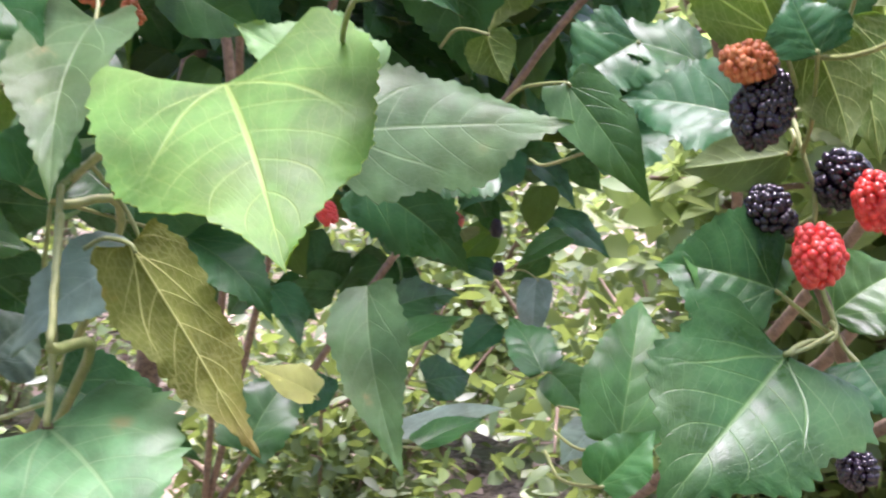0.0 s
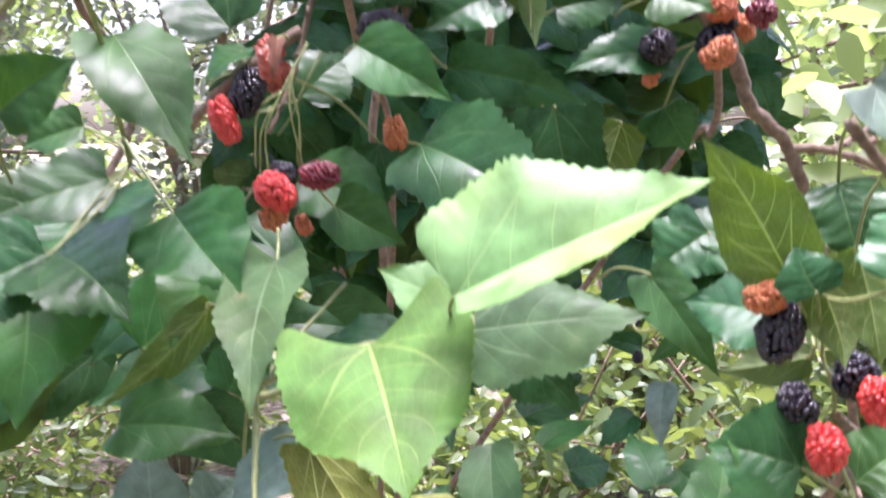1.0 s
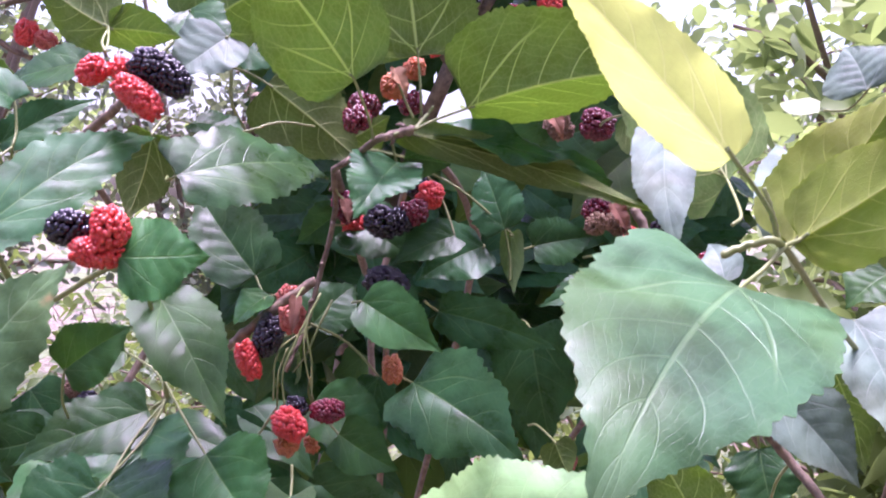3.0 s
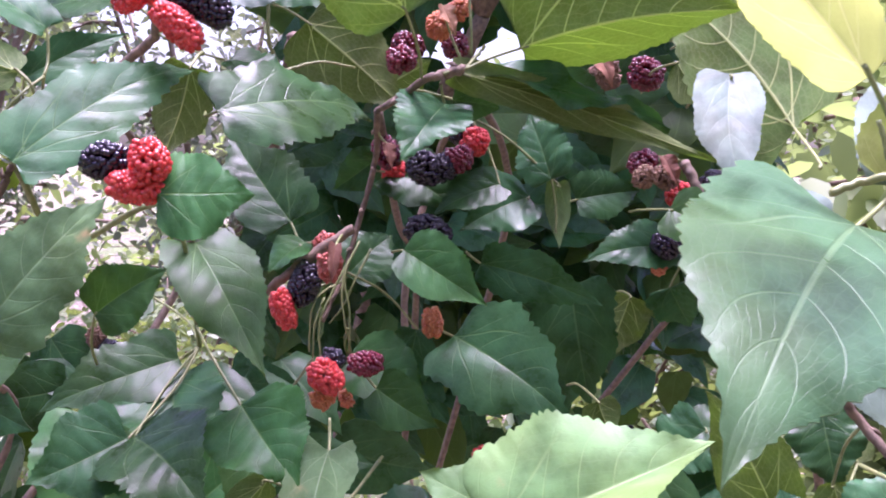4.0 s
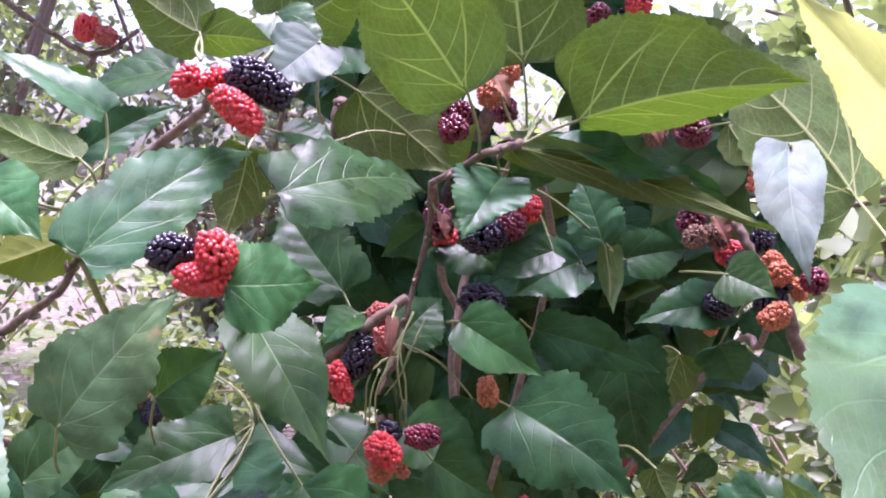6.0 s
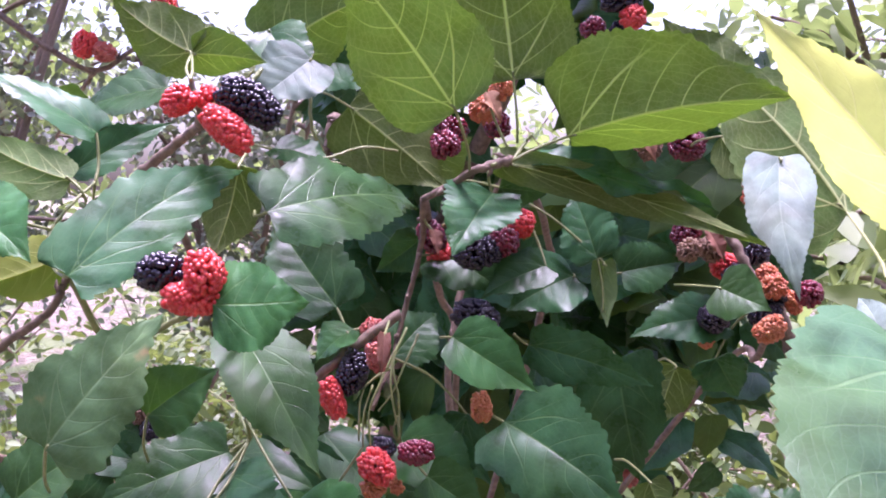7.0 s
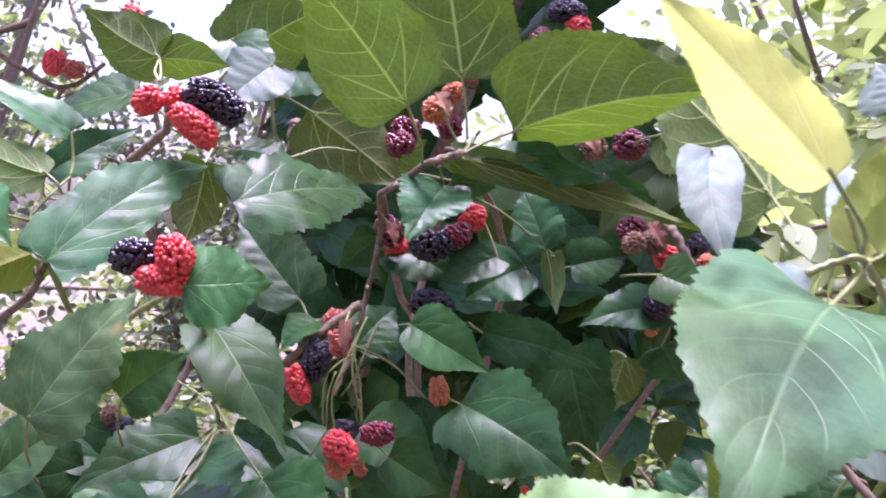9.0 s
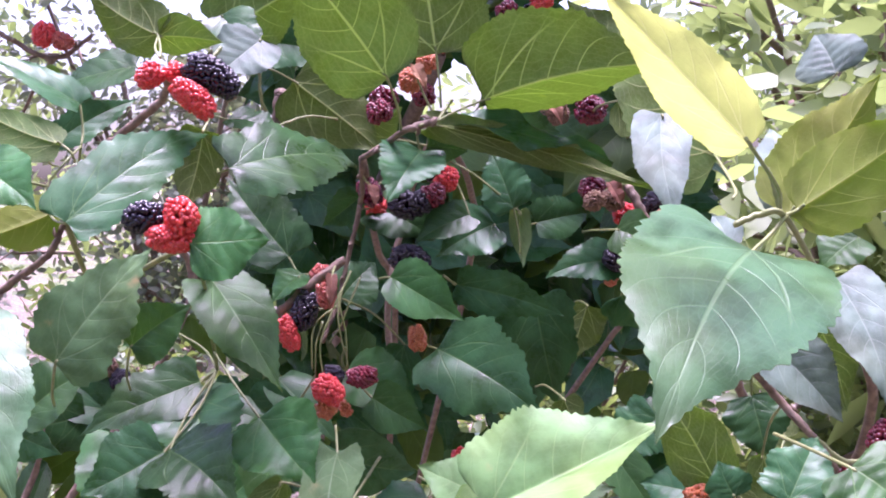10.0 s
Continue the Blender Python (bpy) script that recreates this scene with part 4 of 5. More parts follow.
leaf(central, (0.2291, 0.7673, 1.0514), (0.2015, 0.7603, 1.0317), 0.0240, (-0.26, -0.73, 0.63), "top", "mature", (0.2263, 0.8176, 1.0444), folds=(23, 11), arch=0.062, wave=0.017, cord=0.03)
leaf(central, (0.1218, 0.7616, 1.0233), (0.1061, 0.7493, 0.9986), 0.0222, (-0.40, -0.69, 0.60), "top", "mature", (0.1201, 0.8121, 1.0161), folds=(18, 15), arch=0.067, wave=0.024, cord=0.03)
berry(central, (0.0278, 0.4641, 1.3221), (0.0341, 0.4629, 1.3098), 0.0106, "darkred", (0.0325, 0.4642, 1.3339))
berry(central, (0.0630, 0.4605, 1.3233), (0.0731, 0.4592, 1.3193), 0.0113, "red", (0.0677, 0.4603, 1.3292))
berry(central, (0.0587, 0.4557, 1.3188), (0.0621, 0.4548, 1.3087), 0.0117, "darkred", (0.0654, 0.4604, 1.3269))
berry(central, (0.0610, 0.4710, 1.3286), (0.0658, 0.4702, 1.3230), 0.0109, "black", (0.0635, 0.4711, 1.3351))
berry(central, (0.0405, 0.4560, 1.3140), (0.0525, 0.4530, 1.3050), 0.0127, "black", (0.0394, 0.4730, 1.3218))
berry(central, (0.0520, 0.4570, 1.3150), (0.0560, 0.4540, 1.3050), 0.0110, "black", (0.0480, 0.4700, 1.3250))
berry(central, (0.0322, 0.4732, 1.3122), (0.0394, 0.4721, 1.3049), 0.0101, "red", (0.0322, 0.4736, 1.3194))
berry(central, (0.0390, 0.4550, 1.2860), (0.0580, 0.4520, 1.2790), 0.0135, "black", (0.0320, 0.4470, 1.2906))
berry(central, (0.0006, 0.4494, 1.2704), (-0.0058, 0.4492, 1.2530), 0.0123, "black", (0.0049, 0.4541, 1.2739))
berry(central, (-0.0131, 0.4452, 1.2598), (-0.0068, 0.4438, 1.2440), 0.0090, "red", (-0.0089, 0.4551, 1.2646))
berry(central, (0.0074, 0.4593, 1.2821), (0.0051, 0.4591, 1.2732), 0.0098, "pink", (0.0144, 0.4586, 1.2825))
berry(central, (0.0102, 0.4585, 1.2732), (0.0083, 0.4582, 1.2615), 0.0103, "pink", (0.0144, 0.4583, 1.2779))
berry(central, (0.0019, 0.4372, 1.2308), (0.0123, 0.4306, 1.2218), 0.0121, "red", (0.0021, 0.4427, 1.2413))
berry(central, (0.0157, 0.4357, 1.2317), (0.0295, 0.4343, 1.2321), 0.0089, "darkred", (0.0156, 0.4412, 1.2391))
berry(central, (0.0055, 0.4420, 1.2346), (0.0133, 0.4409, 1.2296), 0.0090, "black", (0.0111, 0.4418, 1.2413))
berry(central, (0.0503, 0.4532, 1.2523), (0.0514, 0.4525, 1.2392), 0.0084, "orange", (0.0475, 0.4589, 1.2584))
berry(central, (0.0408, 0.4649, 1.3657), (0.0373, 0.4648, 1.3546), 0.0130, "darkred", (0.0468, 0.4747, 1.3724))
berry(central, (0.0479, 0.4643, 1.3681), (0.0570, 0.4584, 1.3694), 0.0113, "orange", (0.0540, 0.4742, 1.3772))
berry(central, (0.0603, 0.4831, 1.3683), (0.0627, 0.4824, 1.3584), 0.0113, "darkred", (0.0564, 0.4737, 1.3724))
berry(central, (0.0603, 0.4839, 1.3830), (0.0664, 0.4829, 1.3757), 0.0098, "orange", (0.0554, 0.4845, 1.3855))
berry(central, (0.1513, 0.5234, 1.3595), (0.1675, 0.5215, 1.3555), 0.0163, "darkred", (0.1571, 0.5333, 1.3696))
berry(central, (0.1337, 0.5352, 1.3580), (0.1502, 0.5333, 1.3544), 0.0116, "dry", (0.1574, 0.5430, 1.3618))
berry(central, (0.1832, 0.5091, 1.3419), (0.1932, 0.5080, 1.3424), 0.0117, "orange", (0.1879, 0.5089, 1.3498))
berry(central, (0.1847, 0.5086, 1.3365), (0.1892, 0.5078, 1.3286), 0.0096, "orange", (0.1879, 0.5088, 1.3472))
berry(central, (0.1607, 0.5000, 1.3143), (0.1671, 0.4987, 1.3026), 0.0115, "dry", (0.1719, 0.5091, 1.3179))
berry(central, (0.1692, 0.5087, 1.3046), (0.1772, 0.5074, 1.2966), 0.0122, "red", (0.1746, 0.5086, 1.3152))
berry(central, (0.1827, 0.4869, 1.3007), (0.1891, 0.4859, 1.2930), 0.0102, "orange", (0.1802, 0.4874, 1.3058))
berry(central, (0.1853, 0.4862, 1.2917), (0.1924, 0.4851, 1.2841), 0.0092, "black", (0.1827, 0.4867, 1.2968))
berry(central, (0.1964, 0.4751, 1.2939), (0.2038, 0.4738, 1.2851), 0.0106, "darkred", (0.1939, 0.4754, 1.2964))
berry(central, (0.1888, 0.4751, 1.2783), (0.1763, 0.4760, 1.2700), 0.0111, "orange", (0.1901, 0.4752, 1.2838))
berry(central, (0.1565, 0.5209, 1.3202), (0.1606, 0.5199, 1.3094), 0.0136, "darkred", (0.1647, 0.5201, 1.3230))
berry(central, (0.1852, 0.5073, 1.3099), (0.1917, 0.5062, 1.3020), 0.0122, "black", (0.1878, 0.5072, 1.3153))
berry(central, (0.1376, 0.5683, 1.4238), (0.1509, 0.5669, 1.4244), 0.0122, "red", (0.1432, 0.5783, 1.4342))
berry(central, (0.1275, 0.5698, 1.4325), (0.1492, 0.5675, 1.4320), 0.0128, "black", (0.1314, 0.5799, 1.4401))
berry(central, (0.1225, 0.5800, 1.4238), (0.1298, 0.5788, 1.4150), 0.0130, "darkred", (0.1255, 0.5800, 1.4312))
berry(central, (0.1345, 0.5735, 1.4202), (0.1418, 0.5724, 1.4143), 0.0106, "black", (0.1372, 0.5786, 1.4283))
berry(central, (0.0789, 0.4798, 1.3963), (0.0849, 0.4787, 1.3939), 0.0096, "black", (0.0762, 0.4804, 1.3992))
berry(central, (0.0718, 0.4806, 1.3908), (0.0758, 0.4797, 1.3865), 0.0084, "red", (0.0733, 0.4807, 1.3964))
berry(central, (-0.1053, 0.6038, 1.2142), (-0.1084, 0.6035, 1.2013), 0.0109, "black", (-0.1068, 0.6043, 1.2217))
berry(central, (-0.1128, 0.6049, 1.2217), (-0.1143, 0.6045, 1.2097), 0.0102, "dry", (-0.1113, 0.6051, 1.2278))
berry(central, (-0.1339, 0.6055, 1.1886), (-0.1459, 0.6067, 1.1856), 0.0102, "orange", (-0.1309, 0.6055, 1.1946))
berry(central, (0.0019, 0.4367, 1.2209), (0.0090, 0.4356, 1.2145), 0.0098, "orange", (0.0021, 0.4423, 1.2323))
berry(central, (0.0607, 0.4470, 1.3840), (0.0781, 0.4656, 1.3993), 0.0109, "black", (0.0842, 0.4752, 1.4084))
berry(central, (0.0803, 0.4758, 1.4159), (0.0891, 0.4747, 1.4111), 0.0116, "red", (0.0839, 0.4755, 1.4210))
berry(central, (0.0767, 0.4759, 1.4070), (0.0916, 0.4745, 1.4106), 0.0111, "black", (0.0840, 0.4754, 1.4160))
berry(central, (0.1493, 0.4961, 1.3123), (0.1559, 0.4951, 1.3040), 0.0110, "dry", (0.1535, 0.5007, 1.3163))
berry(central, (0.1732, 0.4787, 1.3440), (0.1783, 0.4778, 1.3333), 0.0091, "orange", (0.1737, 0.4838, 1.3483))
berry(central, (0.1379, 0.5039, 1.3621), (0.1322, 0.5044, 1.3525), 0.0116, "dry", (0.1407, 0.5087, 1.3681))
berry(central, (0.0336, 0.4516, 1.3584), (0.0370, 0.4509, 1.3486), 0.0117, "darkred", (0.0390, 0.4561, 1.3637))
berry(central, (0.0049, 0.4330, 1.2755), (0.0082, 0.4323, 1.2644), 0.0070, "pink", (0.0131, 0.4321, 1.2812))
berry(central, (0.1068, 0.6849, 1.1344), (0.1112, 0.6823, 1.1241), 0.0105, "red", (0.1035, 0.6870, 1.1430))
berry(central, (0.2285, 0.8789, 1.1093), (0.2307, 0.8763, 1.0947), 0.0121, "pink", (0.2278, 0.8805, 1.1193))
berry(central, (0.2595, 0.8701, 1.1050), (0.2586, 0.8686, 1.0922), 0.0080, "black", (0.2612, 0.8710, 1.1141))
berry(central, (0.2608, 0.8655, 1.0743), (0.2599, 0.8644, 1.0652), 0.0072, "black", (0.2617, 0.8667, 1.0843))
berry(central, (0.1561, 0.7951, 1.1194), (0.1588, 0.7934, 1.1125), 0.0049, "red", (0.1548, 0.7965, 1.1270))

# the branch hanging beside the ground gap
stem(left, 0.00160, 0.00128, (-0.1267, 0.3676, 1.2781), (-0.1122, 0.3665, 1.2878), (-0.0998, 0.3606, 1.2964), (-0.0924, 0.3574, 1.3082))
stem(left, 0.00058, 0.00050, (-0.0934, 0.3607, 1.3128), (-0.0999, 0.3666, 1.3150), (-0.1011, 0.3721, 1.3222), (-0.0949, 0.3769, 1.3313), (-0.0900, 0.3868, 1.3379))
stem(left, 0.00240, 0.00176, (-0.0970, 0.5085, 1.3411), (-0.0830, 0.4975, 1.3508), (-0.0660, 0.4761, 1.3620), (-0.0570, 0.4048, 1.3651))
stem(left, 0.00192, 0.00144, (-0.2121, 0.7020, 1.4428), (-0.1819, 0.6977, 1.4215), (-0.1516, 0.6938, 1.4066), (-0.1271, 0.6970, 1.4222))
stem(left, 0.00144, 0.00108, (-0.1516, 0.6938, 1.4066), (-0.1628, 0.6993, 1.3925), (-0.1813, 0.7202, 1.3678))
stem(left, 0.00079, 0.00065, (-0.0341, 0.3929, 1.3771), (-0.0400, 0.3881, 1.3698), (-0.0467, 0.3886, 1.3650), (-0.0569, 0.3947, 1.3644))
stem(left, 0.00128, 0.00086, (-0.0924, 0.3574, 1.3082), (-0.0873, 0.4038, 1.2798), (-0.0570, 0.3811, 1.2941), (-0.0473, 0.4000, 1.2899), (-0.0426, 0.4372, 1.2378))
stem(left, 0.00086, 0.00079, (0.0009, 0.3733, 1.1687), (0.0002, 0.3664, 1.1557), (-0.0004, 0.3581, 1.1325), (-0.0014, 0.3514, 1.1202))
stem(left, 0.00079, 0.00072, (0.0009, 0.3733, 1.1687), (0.0043, 0.3833, 1.1718), (0.0083, 0.4035, 1.1746), (0.0305, 0.4418, 1.1921))
leaf(left, (-0.0907, 0.3482, 1.3089), (-0.0394, 0.3941, 1.3453), 0.0299, (0.15, -0.80, 0.58), "top", "mature", (-0.0999, 0.3666, 1.3160), folds=(4, 6), arch=0.050, wave=0.012, cord=0.07)
leaf(left, (-0.0467, 0.3449, 1.3000), (-0.0171, 0.3472, 1.3009), 0.0296, (0.03, -0.86, 0.50), "top", "fresh", (-0.0508, 0.3455, 1.2988), folds=(8, -6), arch=0.060, wave=0.017, cord=0.04)
leaf(left, (-0.0427, 0.4182, 1.2801), (-0.0145, 0.3748, 1.2376), 0.0316, (0.16, -0.63, 0.76), "top", "fresh", (-0.0473, 0.4000, 1.2899), folds=(20, 12), arch=0.050, wave=0.023, cord=0.08)
# the lighter spotted skin puts missing daylight into this overshadowed leaf's colour
leaf(left, (-0.0926, 0.3251, 1.2607), (-0.0589, 0.3293, 1.2997), 0.0324, (-0.33, -0.86, 0.38), "top", "spotted", (-0.0983, 0.3527, 1.2411), folds=(5, 6), arch=0.077, wave=0.011, cord=0.06)
leaf(left, (-0.0505, 0.4378, 1.2327), (-0.1018, 0.4223, 1.2158), 0.0313, (-0.00, -0.73, 0.68), "top", "mature", (-0.0422, 0.4372, 1.2389), folds=(10, 15), arch=0.066, wave=0.018, cord=0.07)
leaf(left, (-0.0517, 0.4326, 1.2258), (-0.0423, 0.3901, 1.2023), 0.0401, (-0.13, -0.66, 0.74), "top", "mature", (-0.0426, 0.4372, 1.2378), folds=(14, 14), arch=0.044, wave=0.017, cord=0.03)
leaf(left, (-0.0799, 0.4376, 1.2092), (-0.0744, 0.3906, 1.1574), 0.0505, (0.12, -0.73, 0.67), "top", "fresh", (-0.0426, 0.4372, 1.2378), folds=(12, 12), arch=0.052, wave=0.022, cord=0.12)
leaf(left, (-0.0730, 0.4389, 1.3746), (-0.1112, 0.4492, 1.3657), 0.0262, (-0.33, -0.59, 0.73), "top", "mature", (-0.0611, 0.4372, 1.3637), folds=(13, 10), arch=0.043, wave=0.013, cord=0.07)
leaf(left, (-0.0609, 0.4163, 1.3850), (-0.0927, 0.4308, 1.4076), 0.0254, (-0.40, -0.92, 0.03), "under", "olive", (-0.0588, 0.3953, 1.3732), folds=(20, 15), arch=0.031, wave=0.023, cord=0.06)
leaf(left, (-0.0609, 0.4163, 1.3850), (-0.0340, 0.4234, 1.3829), 0.0184, (0.18, -0.83, -0.53), "under", "olive", (-0.0588, 0.3953, 1.3732), folds=(17, 23), arch=0.075, wave=0.016, cord=0.06)
leaf(left, (-0.0179, 0.4458, 1.3869), (-0.0408, 0.4296, 1.3671), 0.0290, (0.11, -0.83, 0.54), "top", "pale", (-0.0191, 0.4964, 1.3809), folds=(12, 10), arch=0.056, wave=0.021, cord=0.06)
leaf(left, (-0.0337, 0.4742, 1.3927), (0.0074, 0.4812, 1.4181), 0.0412, (0.27, -0.95, -0.18), "under", "olive", (-0.0652, 0.4696, 1.3623), folds=(18, 21), arch=0.068, wave=0.011, cord=0.12)
leaf(left, (-0.0906, 0.3937, 1.3549), (-0.1300, 0.3969, 1.3767), 0.0203, (0.34, -0.62, 0.71), "top", "mature", (-0.0900, 0.3868, 1.3379), folds=(20, 14), arch=0.051, wave=0.020, cord=0.07)
leaf(left, (-0.1135, 0.4559, 1.3416), (-0.0771, 0.4815, 1.3634), 0.0170, (0.30, -0.83, 0.47), "top", "mature", (-0.1182, 0.5048, 1.3320), folds=(22, 13), arch=0.055, wave=0.019, cord=0.02)
leaf(left, (-0.0959, 0.3774, 1.3382), (-0.1282, 0.3716, 1.3548), 0.0195, (0.32, -0.89, 0.31), "under", "olive", (-0.0908, 0.3765, 1.3313), folds=(10, 12), arch=0.078, wave=0.024, cord=0.04)
leaf(left, (-0.1048, 0.4072, 1.3115), (-0.1310, 0.3893, 1.3016), 0.0220, (0.43, -0.83, 0.36), "under", "lime", (-0.0900, 0.3868, 1.3379), folds=(11, 22), arch=0.059, wave=0.015, cord=0.06)
leaf(left, (-0.1211, 0.3525, 1.3307), (-0.0978, 0.3330, 1.3146), 0.0260, (-0.04, -0.66, 0.75), "top", "fresh", (-0.1011, 0.3721, 1.3222), folds=(22, 10), arch=0.054, wave=0.019, cord=0.05)
leaf(left, (-0.0431, 0.4023, 1.3441), (-0.0518, 0.3915, 1.3106), 0.0222, (0.32, -0.92, 0.22), "under", "olive", (-0.0404, 0.4225, 1.3508), folds=(17, 14), arch=0.065, wave=0.012, cord=0.05)
leaf(left, (-0.0664, 0.4807, 1.2518), (-0.0904, 0.4829, 1.2445), 0.0218, (-0.24, -0.80, 0.55), "top", "fresh", (-0.0426, 0.4372, 1.2378), folds=(21, 23), arch=0.073, wave=0.023, cord=0.04)
leaf(left, (-0.1050, 0.2569, 1.2858), (-0.0829, 0.2134, 1.2429), 0.0305, (0.33, -0.78, 0.53), "top", "broad", (-0.1073, 0.3086, 1.2812), folds=(12, 18), arch=0.055, wave=0.012, cord=0.03)
leaf(left, (-0.0340, 0.4640, 1.3523), (-0.0087, 0.4571, 1.3431), 0.0213, (0.17, -0.52, 0.84), "top", "mature", (-0.0644, 0.4631, 1.3626), folds=(11, 9), arch=0.066, wave=0.017, cord=0.05)
leaf(left, (-0.0363, 0.4700, 1.4015), (-0.0198, 0.4464, 1.3741), 0.0252, (-0.20, -0.80, 0.57), "top", "mature", (-0.0404, 0.5209, 1.3934), folds=(13, 13), arch=0.051, wave=0.012, cord=0.04)
leaf(left, (-0.1164, 0.4519, 1.3757), (-0.1121, 0.4607, 1.3586), 0.0173, (-0.12, -0.87, -0.47), "under", "fresh", (-0.1152, 0.5016, 1.3731), folds=(12, 10), arch=0.063, wave=0.020, cord=0.06)
leaf(left, (0.0079, 0.3954, 1.2067), (0.0006, 0.3451, 1.1675), 0.0257, (-0.04, -0.61, 0.79), "top", "spotted", (0.0082, 0.4081, 1.2156), folds=(30, 24), arch=0.066, wave=0.026, cord=0.08)
leaf(left, (-0.0147, 0.4135, 1.1906), (-0.0537, 0.4150, 1.1569), 0.0149, (-0.09, -0.99, 0.06), "under", "olive", (0.0123, 0.4105, 1.1778), folds=(18, 8), arch=0.023, wave=0.022, cord=0.03)
leaf(left, (-0.0432, 0.3883, 1.1573), (-0.0053, 0.3820, 1.1532), 0.0298, (0.01, -0.50, 0.87), "top", "fresh", (-0.0429, 0.4386, 1.1485), folds=(24, 16), arch=0.023, wave=0.024, cord=0.07)
leaf(left, (-0.0365, 0.4004, 1.1154), (-0.0415, 0.4272, 1.1432), 0.0240, (0.21, -0.68, 0.70), "top", "pale", (-0.0010, 0.3539, 1.1247), folds=(4, 4), arch=0.046, wave=0.018, cord=0.04)
leaf(left, (-0.0453, 0.4542, 1.1689), (-0.0034, 0.4635, 1.1954), 0.0414, (-0.22, -0.75, 0.62), "top", "fresh", (-0.0436, 0.5038, 1.1649), folds=(14, 9), arch=0.041, wave=0.013, cord=0.05)
leaf(left, (-0.0760, 0.4000, 1.2550), (-0.0500, 0.4000, 1.2720), 0.0240, (-0.33, -0.93, 0.17), "top", "fresh", (-0.0795, 0.4242, 1.2329), folds=(22, 16), arch=0.080, wave=0.022, cord=0.05)
leaf(left, (-0.1115, 0.3605, 1.2357), (-0.0843, 0.3652, 1.2521), 0.0278, (-0.22, -0.77, 0.59), "top", "fresh", (-0.1114, 0.4103, 1.2307), folds=(15, 21), arch=0.079, wave=0.013, cord=0.05)
leaf(left, (-0.0641, 0.3995, 1.2105), (-0.0963, 0.3835, 1.1980), 0.0360, (0.14, -0.76, 0.63), "top", "mature", (-0.0426, 0.4372, 1.2378), folds=(15, 15), arch=0.055, wave=0.010, cord=0.06)
leaf(left, (-0.0618, 0.3992, 1.2109), (-0.0336, 0.3634, 1.1947), 0.0399, (-0.21, -0.53, 0.82), "top", "mature", (-0.0426, 0.4372, 1.2378), folds=(17, 11), arch=0.071, wave=0.021, cord=0.02)
leaf(left, (-0.0240, 0.3992, 1.2226), (-0.0022, 0.3738, 1.1988), 0.0383, (-0.08, -0.72, 0.69), "top", "fresh", (-0.0435, 0.4304, 1.2473), folds=(18, 19), arch=0.044, wave=0.021, cord=0.04)
berry(left, (-0.0488, 0.3891, 1.3708), (-0.0281, 0.3863, 1.3581), 0.0132, "black", (-0.0341, 0.3929, 1.3771))
berry(left, (-0.0577, 0.3899, 1.3685), (-0.0673, 0.3907, 1.3625), 0.0097, "red", (-0.0578, 0.3952, 1.3732))
berry(left, (-0.0555, 0.3948, 1.3701), (-0.0516, 0.3941, 1.3642), 0.0078, "red", (-0.0578, 0.3952, 1.3732))
berry(left, (-0.0533, 0.3841, 1.3619), (-0.0382, 0.3819, 1.3490), 0.0107, "red", (-0.0569, 0.3947, 1.3644))
berry(left, (-0.0566, 0.3467, 1.3114), (-0.0699, 0.3530, 1.3082), 0.0107, "black", (-0.0578, 0.3623, 1.3179))
berry(left, (-0.0511, 0.3464, 1.3166), (-0.0480, 0.3454, 1.3031), 0.0118, "red", (-0.0536, 0.3620, 1.3206))
berry(left, (-0.0451, 0.3500, 1.3017), (-0.0615, 0.3418, 1.3030), 0.0102, "red", (-0.0443, 0.3550, 1.3021))
berry(left, (-0.0848, 0.4057, 1.3143), (-0.1002, 0.4072, 1.3096), 0.0090, "black", (-0.0829, 0.4059, 1.3189))
berry(left, (-0.1545, 0.6902, 1.4296), (-0.1599, 0.6900, 1.4142), 0.0135, "red", (-0.1499, 0.6937, 1.4080))
berry(left, (-0.1512, 0.6894, 1.4195), (-0.1385, 0.6878, 1.4149), 0.0114, "pink", (-0.1499, 0.6937, 1.4080))
berry(left, (-0.0800, 0.4600, 1.4128), (-0.0737, 0.4590, 1.4065), 0.0077, "red", (-0.0796, 0.4704, 1.4215))

# the low shoots close by
stem(front, 0.00101, 0.00086, (0.0559, 0.3298, 1.1922), (0.0353, 0.3417, 1.1879), (0.0163, 0.3532, 1.1818), (-0.0028, 0.3938, 1.1636))
stem(front, 0.00086, 0.00079, (0.0015, 0.3630, 1.1637), (0.0011, 0.3519, 1.1534), (0.0005, 0.3404, 1.1393))
leaf(front, (0.0530, 0.3000, 1.2060), (0.1188, 0.3030, 1.2318), 0.0550, (-0.18, -0.82, 0.55), "top", "light", (0.0579, 0.3251, 1.1984), folds=(2, 69), arch=0.060, wave=0.015, cord=0.06)
leaf(front, (0.0641, 0.3896, 1.1816), (0.1285, 0.3907, 1.1846), 0.0404, (-0.02, -0.78, 0.62), "top", "spotted", (0.0094, 0.3680, 1.1752), folds=(2, 4), arch=-0.030, wave=0.014, cord=0.04)
leaf(front, (0.0334, 0.3203, 1.1919), (0.0395, 0.2765, 1.1636), 0.0442, (-0.19, -0.55, 0.81), "top", "lime", (0.0217, 0.3356, 1.1885), folds=(5, 5), arch=0.057, wave=0.023, cord=0.30)
leaf(front, (0.0660, 0.3611, 1.1913), (0.0386, 0.3712, 1.2047), 0.0306, (0.14, -0.63, 0.76), "top", "light", (0.0559, 0.3298, 1.1922), folds=(9, 22), arch=0.021, wave=0.023, cord=0.08)
